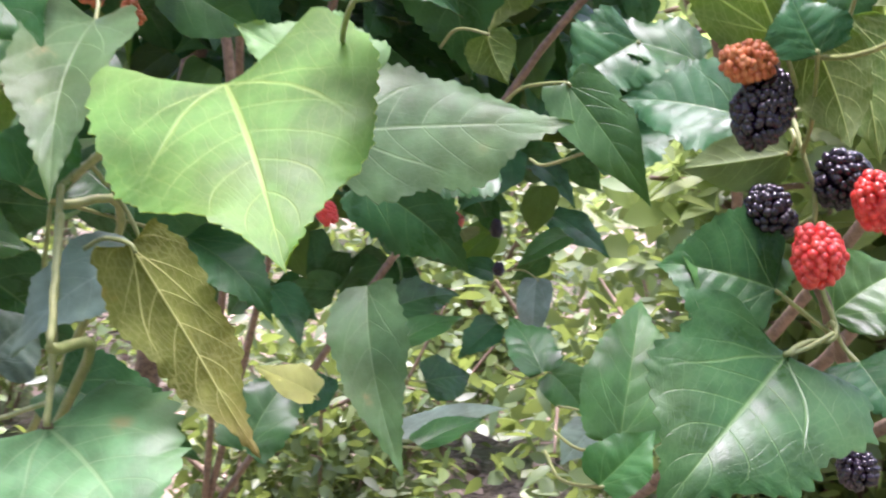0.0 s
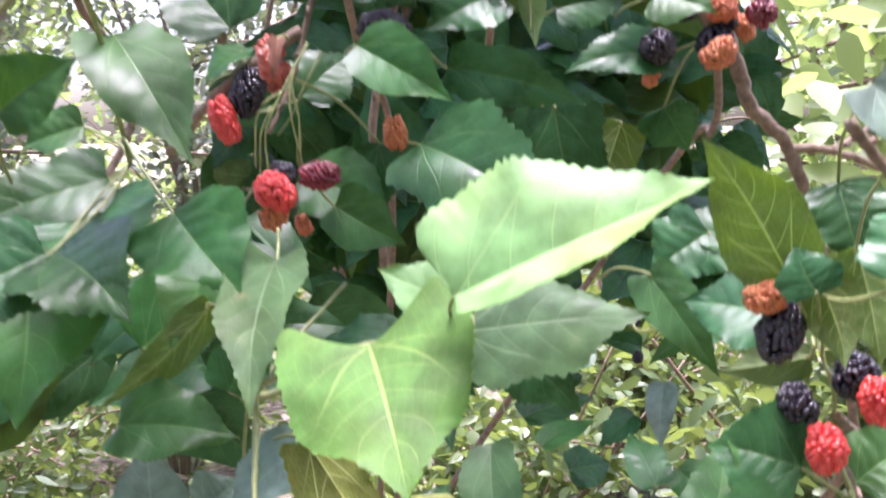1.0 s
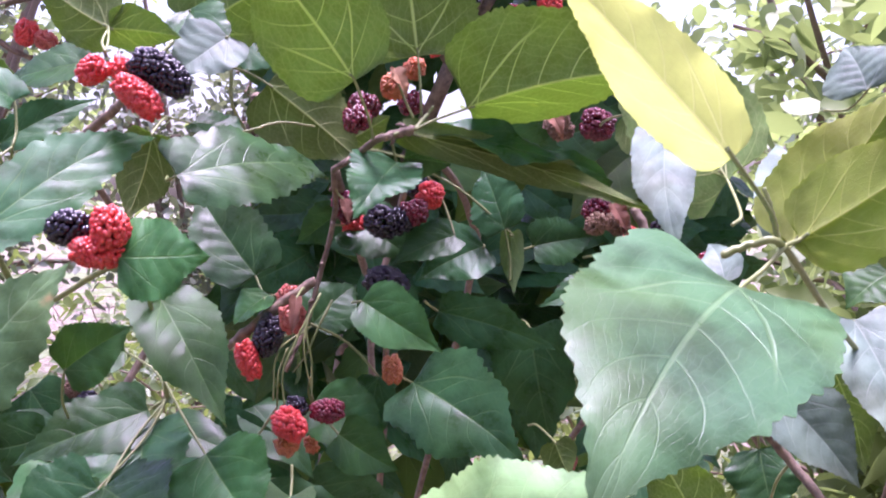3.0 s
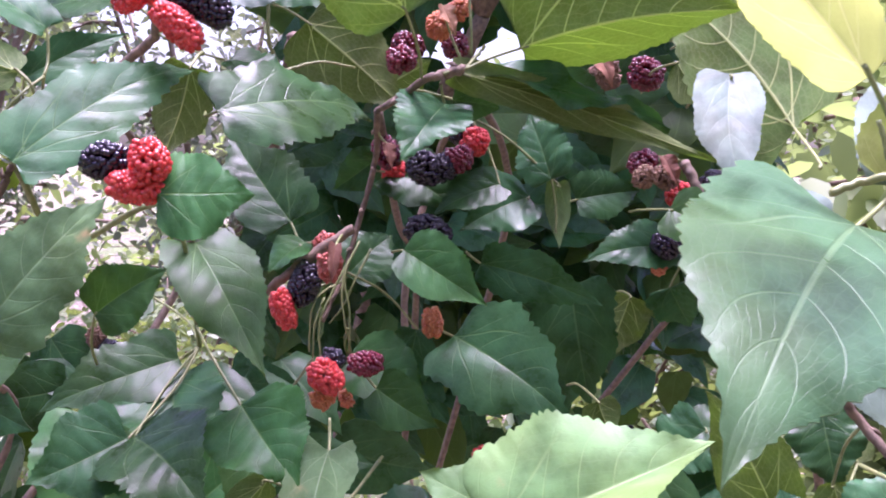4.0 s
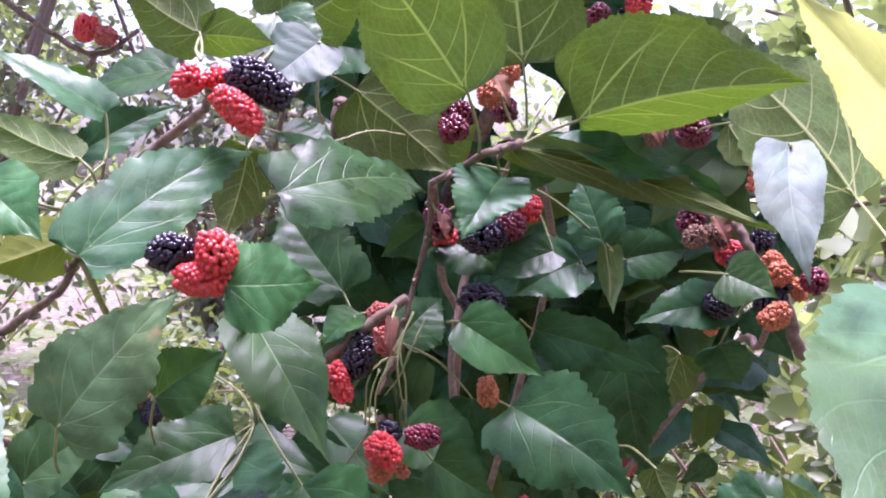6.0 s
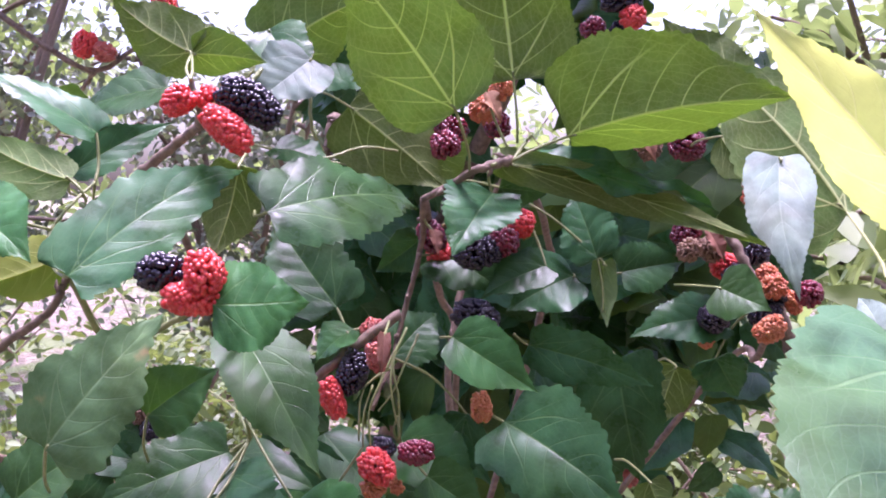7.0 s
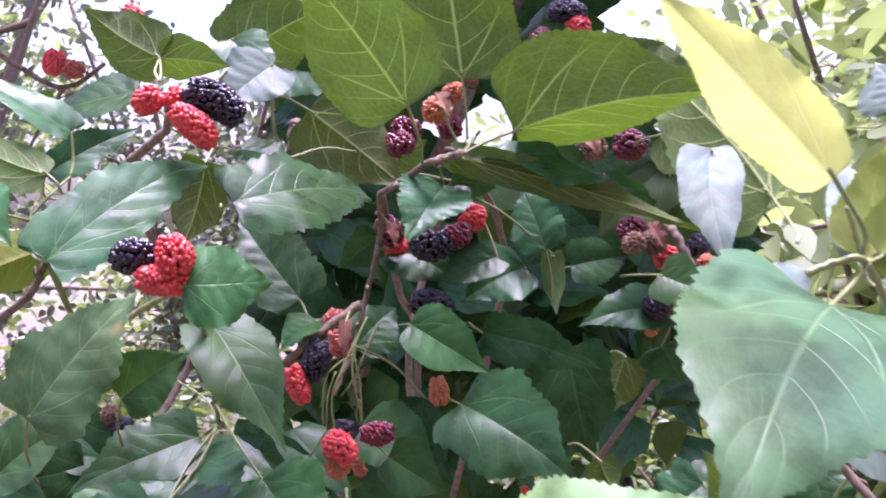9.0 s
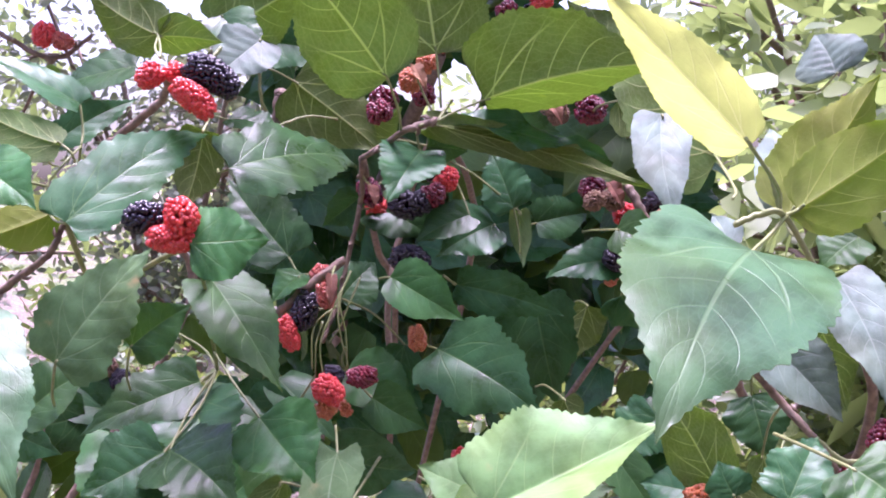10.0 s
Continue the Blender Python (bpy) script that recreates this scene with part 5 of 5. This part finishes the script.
leaf(front, (0.0155, 0.3574, 1.1577), (0.0412, 0.3394, 1.1143), 0.0203, (0.12, -0.89, 0.44), "under", "brown", (0.0059, 0.3701, 1.1551), folds=(10, 14), arch=0.047, wave=0.024, cord=0.08)
leaf(front, (0.0776, 0.4103, 1.1385), (0.0785, 0.3651, 1.0983), 0.0204, (-0.23, -0.65, 0.73), "top", "spotted", (0.0739, 0.4112, 1.1299), folds=(20, 14), arch=0.056, wave=0.022, cord=0.02)
leaf(front, (0.1533, 0.4075, 1.0904), (0.1757, 0.4450, 1.1285), 0.0273, (-0.17, -0.65, 0.74), "top", "fresh", (0.1499, 0.4560, 1.0806), folds=(18, 12), arch=0.025, wave=0.014, cord=0.05)
leaf(front, (-0.0017, 0.3549, 1.1192), (0.0182, 0.3195, 1.1034), 0.0405, (-0.15, -0.47, 0.87), "top", "spotted", (-0.0006, 0.3585, 1.1348), folds=(8, 8), arch=0.022, wave=0.014, cord=0.14)
leaf(front, (-0.0024, 0.3915, 1.1193), (0.0311, 0.3737, 1.1040), 0.0207, (-0.11, -0.75, 0.65), "top", "mature", (-0.0028, 0.3938, 1.1636), folds=(15, 10), arch=0.054, wave=0.026, cord=0.08)
leaf(front, (0.0292, 0.4198, 1.1511), (0.0515, 0.4025, 1.1313), 0.0218, (0.15, -0.65, 0.74), "top", "mature", (-0.0028, 0.3938, 1.1636), folds=(11, 17), arch=0.073, wave=0.014, cord=0.04)
leaf(front, (0.0862, 0.4712, 1.1627), (0.1229, 0.4652, 1.1329), 0.0289, (0.08, -0.95, 0.29), "top", "mature", (0.0886, 0.5215, 1.1555), folds=(18, 12), arch=0.064, wave=0.022, cord=0.05)
leaf(front, (0.0187, 0.3705, 1.1536), (-0.0092, 0.3569, 1.1349), 0.0228, (-0.24, -0.58, 0.78), "top", "pale", (0.0076, 0.3717, 1.1735), folds=(4, 4), arch=0.072, wave=0.021, cord=0.04)
leaf(front, (0.0708, 0.4576, 1.0952), (0.0520, 0.4671, 1.1028), 0.0148, (0.06, -0.55, 0.83), "top", "yellow", (0.0714, 0.5072, 1.0857), folds=(20, 19), arch=0.046, wave=0.022, cord=0.05)
leaf(front, (0.0508, 0.4965, 1.0652), (0.0764, 0.5254, 1.0899), 0.0250, (-0.00, -0.65, 0.76), "top", "mature", (0.0510, 0.5454, 1.0534), folds=(16, 16), arch=0.057, wave=0.020, cord=0.07)
leaf(front, (0.1669, 0.5124, 1.0852), (0.1628, 0.5440, 1.1014), 0.0199, (-0.05, -0.46, 0.89), "top", "mature", (0.1631, 0.5611, 1.0774), folds=(9, 20), arch=0.055, wave=0.025, cord=0.06)
leaf(front, (0.1159, 0.5042, 1.0612), (0.1473, 0.5197, 1.0660), 0.0173, (-0.04, -0.22, 0.97), "top", "mature", (0.1141, 0.5535, 1.0535), folds=(18, 19), arch=0.063, wave=0.020, cord=0.03)
leaf(front, (-0.0080, 0.3821, 1.1679), (0.0016, 0.3900, 1.1872), 0.0190, (-0.03, -0.92, 0.39), "top", "fresh", (-0.0011, 0.3901, 1.1652), folds=(15, 10), arch=0.025, wave=0.020, cord=0.06)
leaf(front, (0.0037, 0.4169, 1.1695), (0.0165, 0.4068, 1.1572), 0.0196, (0.22, -0.63, 0.75), "top", "mature", (-0.0028, 0.3938, 1.1636), folds=(19, 14), arch=0.039, wave=0.021, cord=0.04)
leaf(front, (-0.0189, 0.4012, 1.1229), (-0.0070, 0.4040, 1.1334), 0.0243, (-0.19, -0.88, 0.44), "top", "pale", (-0.0182, 0.4511, 1.1110), folds=(8, 23), arch=0.049, wave=0.023, cord=0.02)
berry(front, (0.0182, 0.4585, 1.2131), (0.0137, 0.4594, 1.2114), 0.0083, "orange", (0.0202, 0.4694, 1.2206))

# the shoot with broad young leaves
stem(right, 0.00368, 0.00240, (0.1910, 0.5090, 1.3059), (0.2041, 0.5142, 1.2726), (0.2138, 0.5160, 1.2516), (0.2301, 0.5176, 1.2345), (0.2416, 0.5238, 1.2091), (0.2755, 0.5645, 1.1491), (0.3027, 0.5938, 1.0700))
stem(right, 0.00208, 0.00160, (0.2301, 0.5176, 1.2345), (0.2487, 0.5154, 1.2330), (0.2758, 0.5216, 1.2234))
stem(right, 0.00176, 0.00128, (0.2487, 0.5154, 1.2330), (0.2663, 0.5242, 1.2390), (0.2871, 0.5334, 1.2514))
stem(right, 0.00176, 0.00128, (0.1644, 0.3254, 1.2454), (0.1740, 0.3231, 1.2322), (0.1806, 0.3112, 1.2213), (0.1924, 0.3083, 1.2031))
stem(right, 0.00128, 0.00101, (0.1806, 0.3112, 1.2213), (0.1907, 0.3091, 1.2126), (0.1990, 0.3078, 1.2124))
stem(right, 0.00094, 0.00086, (0.1089, 0.2161, 1.3065), (0.1152, 0.2153, 1.3088), (0.1225, 0.2141, 1.3086), (0.1492, 0.2494, 1.2914), (0.1946, 0.3118, 1.2663))
stem(right, 0.00079, 0.00058, (0.1221, 0.2142, 1.3083), (0.1203, 0.2149, 1.3152), (0.1184, 0.2156, 1.3221))
stem(right, 0.00058, 0.00058, (0.1609, 0.3391, 1.1888), (0.1604, 0.3328, 1.1802), (0.1628, 0.3310, 1.1715), (0.1629, 0.3299, 1.1641))
stem(right, 0.00144, 0.00101, (0.1550, 0.3493, 1.2131), (0.1575, 0.3419, 1.2026), (0.1591, 0.3406, 1.1963), (0.1611, 0.3387, 1.1862))
stem(right, 0.00065, 0.00058, (0.1626, 0.3286, 1.1541), (0.1644, 0.3211, 1.1415), (0.1556, 0.3181, 1.1406), (0.1443, 0.3085, 1.1404))
leaf(right, (0.1511, 0.3250, 1.1509), (0.1290, 0.3386, 1.1553), 0.0311, (-0.25, -0.78, 0.58), "top", "mature", (0.1661, 0.3257, 1.1405), folds=(14, 18), arch=0.063, wave=0.015, cord=0.03)
leaf(right, (0.1456, 0.3102, 1.1399), (0.1090, 0.2905, 1.1166), 0.0400, (-0.28, -0.64, 0.72), "top", "mature", (0.1608, 0.3170, 1.1425), folds=(10, 10), arch=0.034, wave=0.017, cord=0.10)
leaf(right, (0.1706, 0.3329, 1.1428), (0.1925, 0.3335, 1.1542), 0.0238, (-0.34, -0.63, 0.69), "top", "fresh", (0.1640, 0.3225, 1.1438), folds=(10, 13), arch=0.040, wave=0.018, cord=0.02)
leaf(right, (0.1573, 0.3549, 1.1877), (0.1336, 0.3734, 1.1910), 0.0287, (-0.40, -0.63, 0.66), "top", "mature", (0.1617, 0.3438, 1.1867), folds=(24, 9), arch=0.038, wave=0.018, cord=0.06)
leaf(right, (0.1575, 0.3335, 1.1798), (0.1327, 0.3395, 1.1757), 0.0134, (-0.27, -0.93, 0.26), "under", "fresh", (0.1581, 0.3341, 1.1851), folds=(15, 18), arch=0.032, wave=0.016, cord=0.03)
leaf(right, (0.1466, 0.3211, 1.2028), (0.1242, 0.3276, 1.2423), 0.0253, (-0.45, -0.89, -0.11), "under", "olive", (0.1497, 0.3198, 1.1940), folds=(10, 8), arch=0.029, wave=0.016, cord=0.03)
leaf(right, (0.1524, 0.3208, 1.2059), (0.1558, 0.3078, 1.1817), 0.0171, (-0.66, -0.70, 0.28), "under", "olive", (0.1569, 0.3439, 1.2055), folds=(14, 18), arch=0.076, wave=0.019, cord=0.04)
leaf(right, (0.1711, 0.3342, 1.2103), (0.1709, 0.3194, 1.1784), 0.0175, (-0.74, -0.61, 0.29), "under", "olive", (0.1740, 0.3231, 1.2322), folds=(17, 9), arch=0.035, wave=0.020, cord=0.02)
leaf(right, (0.1335, 0.4115, 1.1954), (0.1511, 0.3886, 1.1627), 0.0194, (-0.37, -0.84, 0.39), "top", "fresh", (0.1307, 0.4624, 1.1877), folds=(15, 9), arch=0.039, wave=0.013, cord=0.07)
leaf(right, (0.1672, 0.3164, 1.1362), (0.1675, 0.3007, 1.1271), 0.0189, (-0.29, -0.49, 0.82), "top", "mature", (0.1640, 0.3225, 1.1438), folds=(17, 18), arch=0.077, wave=0.011, cord=0.03)
leaf(right, (0.1762, 0.4137, 1.2023), (0.1443, 0.4368, 1.2103), 0.0245, (-0.19, -0.55, 0.82), "top", "mature", (0.1739, 0.4628, 1.1983), folds=(18, 15), arch=0.051, wave=0.023, cord=0.06)
leaf(right, (0.1340, 0.3761, 1.0897), (0.1512, 0.3797, 1.1031), 0.0175, (-0.38, -0.65, 0.66), "top", "fresh", (0.1371, 0.4260, 1.0830), folds=(19, 21), arch=0.042, wave=0.022, cord=0.04)
leaf(right, (0.1248, 0.4613, 1.2107), (0.1316, 0.4573, 1.1948), 0.0165, (-0.22, -0.96, 0.15), "under", "olive", (0.1226, 0.5115, 1.2081), folds=(15, 19), arch=0.043, wave=0.014, cord=0.06)
leaf(right, (0.1525, 0.3390, 1.1580), (0.1347, 0.3234, 1.1442), 0.0246, (-0.18, -0.53, 0.83), "top", "fresh", (0.1629, 0.3302, 1.1661), folds=(14, 10), arch=0.059, wave=0.026, cord=0.03)
leaf(right, (0.2003, 0.3761, 1.2047), (0.1913, 0.3892, 1.2243), 0.0204, (-0.43, -0.83, 0.36), "under", "olive", (0.1609, 0.3391, 1.1888), folds=(14, 12), arch=0.041, wave=0.013, cord=0.04)
leaf(right, (0.1064, 0.1993, 1.3005), (0.0575, 0.1355, 1.2690), 0.0485, (0.02, -0.55, 0.83), "top", "broad", (0.1231, 0.2140, 1.3086), folds=(0, 6), arch=0.080, wave=0.012, cord=0.11)
leaf(right, (0.1750, 0.3850, 1.3270), (0.1450, 0.4700, 1.3940), 0.0500, (-0.83, -0.37, 0.43), "under", "olive", (0.1365, 0.2810, 1.3121), folds=(10, 6), arch=0.040, wave=0.017, cord=0.06)
leaf(right, (0.0952, 0.1753, 1.3270), (0.0580, 0.1755, 1.3655), 0.0185, (-0.06, -1.00, -0.06), "under", "yellow", (0.1184, 0.2082, 1.3114), folds=(6, 38), arch=-0.030, wave=0.025, cord=0.02)
leaf(right, (0.1286, 0.2183, 1.3099), (0.1625, 0.1995, 1.3375), 0.0256, (-0.54, -0.84, 0.09), "under", "lime", (0.1221, 0.2142, 1.3083), folds=(8, 8), arch=0.060, wave=0.017, cord=0.03)
leaf(right, (0.1328, 0.2328, 1.3081), (0.1667, 0.2402, 1.3497), 0.0295, (-0.04, -0.98, 0.20), "under", "lime", (0.1221, 0.2142, 1.3083), folds=(13, 18), arch=0.026, wave=0.021, cord=0.03)
leaf(right, (0.1570, 0.4050, 1.3480), (0.1480, 0.3620, 1.3000), 0.0250, (-0.22, -0.75, 0.63), "top", "pale", (0.1731, 0.5021, 1.3407), folds=(10, 14), arch=0.036, wave=0.011, cord=0.06)
leaf(right, (0.1338, 0.2374, 1.3083), (0.1440, 0.2685, 1.3359), 0.0154, (-0.21, -0.61, 0.76), "top", "pale", (0.1322, 0.2270, 1.3023), folds=(20, 19), arch=0.067, wave=0.011, cord=0.05)
leaf(right, (0.1846, 0.3022, 1.2818), (0.1841, 0.2635, 1.2418), 0.0263, (-0.24, -0.70, 0.68), "top", "pale", (0.1905, 0.3061, 1.2686), folds=(14, 23), arch=0.037, wave=0.015, cord=0.08)
leaf(right, (0.1680, 0.3210, 1.2552), (0.1888, 0.3047, 1.2276), 0.0274, (-0.19, -0.90, 0.39), "top", "pale", (0.1644, 0.3254, 1.2454), folds=(15, 24), arch=0.039, wave=0.011, cord=0.08)
leaf(right, (0.1869, 0.3231, 1.2662), (0.1984, 0.3190, 1.2283), 0.0207, (-0.53, -0.84, -0.07), "under", "olive", (0.1905, 0.3061, 1.2686), folds=(8, 13), arch=0.030, wave=0.023, cord=0.07)
leaf(right, (0.1551, 0.2799, 1.2073), (0.1746, 0.2962, 1.2265), 0.0244, (-0.29, -0.56, 0.78), "top", "mature", (0.1526, 0.3293, 1.2013), folds=(24, 15), arch=0.044, wave=0.023, cord=0.04)
leaf(right, (0.1496, 0.3122, 1.2007), (0.1459, 0.3188, 1.2131), 0.0173, (-0.23, -0.88, 0.41), "top", "mature", (0.1604, 0.3328, 1.1802), folds=(22, 13), arch=0.058, wave=0.016, cord=0.03)
leaf(right, (0.1583, 0.4183, 1.2080), (0.1353, 0.4151, 1.1942), 0.0294, (-0.27, -0.74, 0.62), "top", "mature", (0.1607, 0.4684, 1.2005), folds=(13, 23), arch=0.043, wave=0.019, cord=0.07)
leaf(right, (0.1343, 0.2004, 1.2411), (0.1456, 0.1830, 1.2295), 0.0279, (-0.30, -0.66, 0.69), "top", "fresh", (0.1366, 0.2511, 1.2387), folds=(9, 21), arch=0.040, wave=0.021, cord=0.07)
leaf(right, (0.1409, 0.4126, 1.1760), (0.1748, 0.4151, 1.1917), 0.0351, (-0.27, -0.66, 0.70), "top", "mature", (0.1417, 0.4625, 1.1707), folds=(13, 21), arch=0.048, wave=0.016, cord=0.08)
leaf(right, (0.1163, 0.4206, 1.1729), (0.0822, 0.4239, 1.1691), 0.0317, (-0.15, -0.60, 0.79), "top", "mature", (0.1179, 0.4704, 1.1639), folds=(14, 10), arch=0.025, wave=0.021, cord=0.03)
leaf(right, (0.1503, 0.4514, 1.2950), (0.1675, 0.4359, 1.2870), 0.0247, (-0.30, -0.68, 0.67), "top", "fresh", (0.1476, 0.5020, 1.2916), folds=(19, 10), arch=0.025, wave=0.019, cord=0.05)
leaf(right, (0.1815, 0.3676, 1.2268), (0.1829, 0.3548, 1.2008), 0.0261, (-0.48, -0.80, 0.37), "top", "mature", (0.1644, 0.3254, 1.2454), folds=(10, 17), arch=0.066, wave=0.024, cord=0.02)
leaf(right, (0.1306, 0.2708, 1.2961), (0.1311, 0.2858, 1.3068), 0.0117, (-0.30, -0.55, 0.78), "top", "pale", (0.1492, 0.2494, 1.2914), folds=(12, 14), arch=0.054, wave=0.013, cord=0.02)
leaf(right, (0.2573, 0.4361, 1.3678), (0.2557, 0.4557, 1.3895), 0.0340, (-0.48, -0.67, 0.57), "top", "pale", (0.2605, 0.4853, 1.3626), folds=(9, 14), arch=0.032, wave=0.011, cord=0.03)
leaf(right, (0.2951, 0.4831, 1.2848), (0.2703, 0.4792, 1.2677), 0.0307, (-0.40, -0.57, 0.72), "top", "fresh", (0.2995, 0.5332, 1.2799), folds=(17, 13), arch=0.051, wave=0.025, cord=0.02)
leaf(right, (0.2038, 0.5455, 1.0524), (0.1863, 0.5393, 1.0372), 0.0189, (-0.46, -0.51, 0.73), "top", "pale", (0.2059, 0.5958, 1.0469), folds=(17, 21), arch=0.059, wave=0.015, cord=0.03)
berry(right, (0.1485, 0.3253, 1.1971), (0.1401, 0.3196, 1.1823), 0.0110, "black", (0.1501, 0.3207, 1.2030))
berry(right, (0.1447, 0.3210, 1.1999), (0.1339, 0.3220, 1.1990), 0.0084, "orange", (0.1486, 0.3209, 1.2031))
berry(right, (0.1502, 0.3119, 1.1665), (0.1520, 0.3103, 1.1537), 0.0092, "red", (0.1556, 0.3178, 1.1803))
berry(right, (0.1693, 0.3159, 1.1770), (0.1682, 0.3148, 1.1647), 0.0099, "red", (0.1666, 0.3170, 1.1845))
berry(right, (0.1573, 0.3320, 1.1689), (0.1487, 0.3337, 1.1643), 0.0122, "black", (0.1585, 0.3322, 1.1726))
berry(right, (0.1640, 0.3313, 1.1765), (0.1743, 0.3280, 1.1724), 0.0128, "black", (0.1616, 0.3321, 1.1777))
berry(right, (0.1663, 0.4901, 1.2935), (0.1813, 0.4887, 1.2954), 0.0129, "black", (0.1838, 0.4993, 1.3024))
berry(right, (0.1849, 0.4873, 1.2861), (0.1873, 0.4855, 1.2711), 0.0134, "black", (0.1905, 0.4975, 1.2928))
berry(right, (0.1806, 0.4833, 1.2909), (0.1931, 0.4820, 1.2922), 0.0105, "orange", (0.1955, 0.4977, 1.2997))
berry(right, (0.1937, 0.4867, 1.2893), (0.2002, 0.4850, 1.2799), 0.0079, "orange", (0.2000, 0.4967, 1.2949))
berry(right, (0.1872, 0.2705, 1.2358), (0.1818, 0.2708, 1.2259), 0.0088, "darkred", (0.1846, 0.2712, 1.2407))
berry(right, (0.1906, 0.3089, 1.2095), (0.1945, 0.3079, 1.2031), 0.0076, "darkred", (0.1917, 0.3089, 1.2126))
berry(right, (0.1590, 0.4899, 1.2834), (0.1654, 0.4880, 1.2717), 0.0139, "black", (0.1669, 0.4997, 1.2887))
berry(right, (0.1590, 0.4984, 1.2678), (0.1648, 0.4975, 1.2653), 0.0080, "orange", (0.1640, 0.4985, 1.2747))
berry(right, (0.2047, 0.3432, 1.3077), (0.1980, 0.3443, 1.3090), 0.0068, "dry", (0.2070, 0.3429, 1.3099))
berry(right, (0.1994, 0.3632, 1.0985), (0.2037, 0.3610, 1.0904), 0.0099, "black", (0.1980, 0.3643, 1.1037))

# the wood that carries them
stem(central, 0.0022, 0.0018, (0.0500, 0.8000, 0.9200), (0.0619, 0.6466, 1.2172), (0.0443, 0.5712, 1.2840), (0.0257, 0.4397, 1.3317))
stem(central, 0.0022, 0.0018, (0.0500, 0.8000, 0.9200), (0.2102, 0.6508, 1.2139), (0.2216, 0.5907, 1.2433), (0.1852, 0.4858, 1.2840))
stem(central, 0.0022, 0.0018, (0.0500, 0.8000, 0.9200), (0.1082, 0.6433, 1.2504), (0.1034, 0.5865, 1.3124), (0.0588, 0.4218, 1.3468))
stem(left, 0.0022, 0.0018, (-0.2000, 0.5200, 1.0600), (-0.1455, 0.5660, 1.1787), (-0.1584, 0.4692, 1.2297), (-0.1267, 0.3676, 1.2781))
stem(left, 0.0022, 0.0018, (-0.2000, 0.5200, 1.0600), (-0.0688, 0.5812, 1.2431), (-0.0807, 0.5654, 1.3052), (-0.0970, 0.5085, 1.3411))
stem(left, 0.0022, 0.0012, (-0.2000, 0.5200, 1.0600), (-0.0107, 0.4159, 1.0790), (-0.0023, 0.3663, 1.1126), (-0.0016, 0.3535, 1.1196))
stem(front, 0.0012, 0.0012, (-0.0600, 0.4600, 1.0000), (0.0105, 0.4109, 1.1472), (-0.0028, 0.3938, 1.1636))
stem(front, 0.0012, 0.0012, (-0.0600, 0.4600, 1.0000), (0.0036, 0.3688, 1.1238), (0.0005, 0.3404, 1.1393))
stem(right, 0.0022, 0.0012, (0.2400, 0.5600, 1.0200), (0.2359, 0.4599, 1.0741), (0.2418, 0.4827, 1.1052))
stem(right, 0.0022, 0.0018, (0.2400, 0.5600, 1.0200), (0.2176, 0.3450, 1.2056), (0.1946, 0.3118, 1.2663))
stem(right, 0.0022, 0.0012, (0.2400, 0.5600, 1.0200), (0.2082, 0.3619, 1.1054), (0.1757, 0.3323, 1.1308), (0.1626, 0.3286, 1.1541))
stem(right, 0.0022, 0.0012, (0.2400, 0.5600, 1.0200), (0.1997, 0.3674, 1.1291), (0.1754, 0.3462, 1.1552), (0.1629, 0.3299, 1.1641))
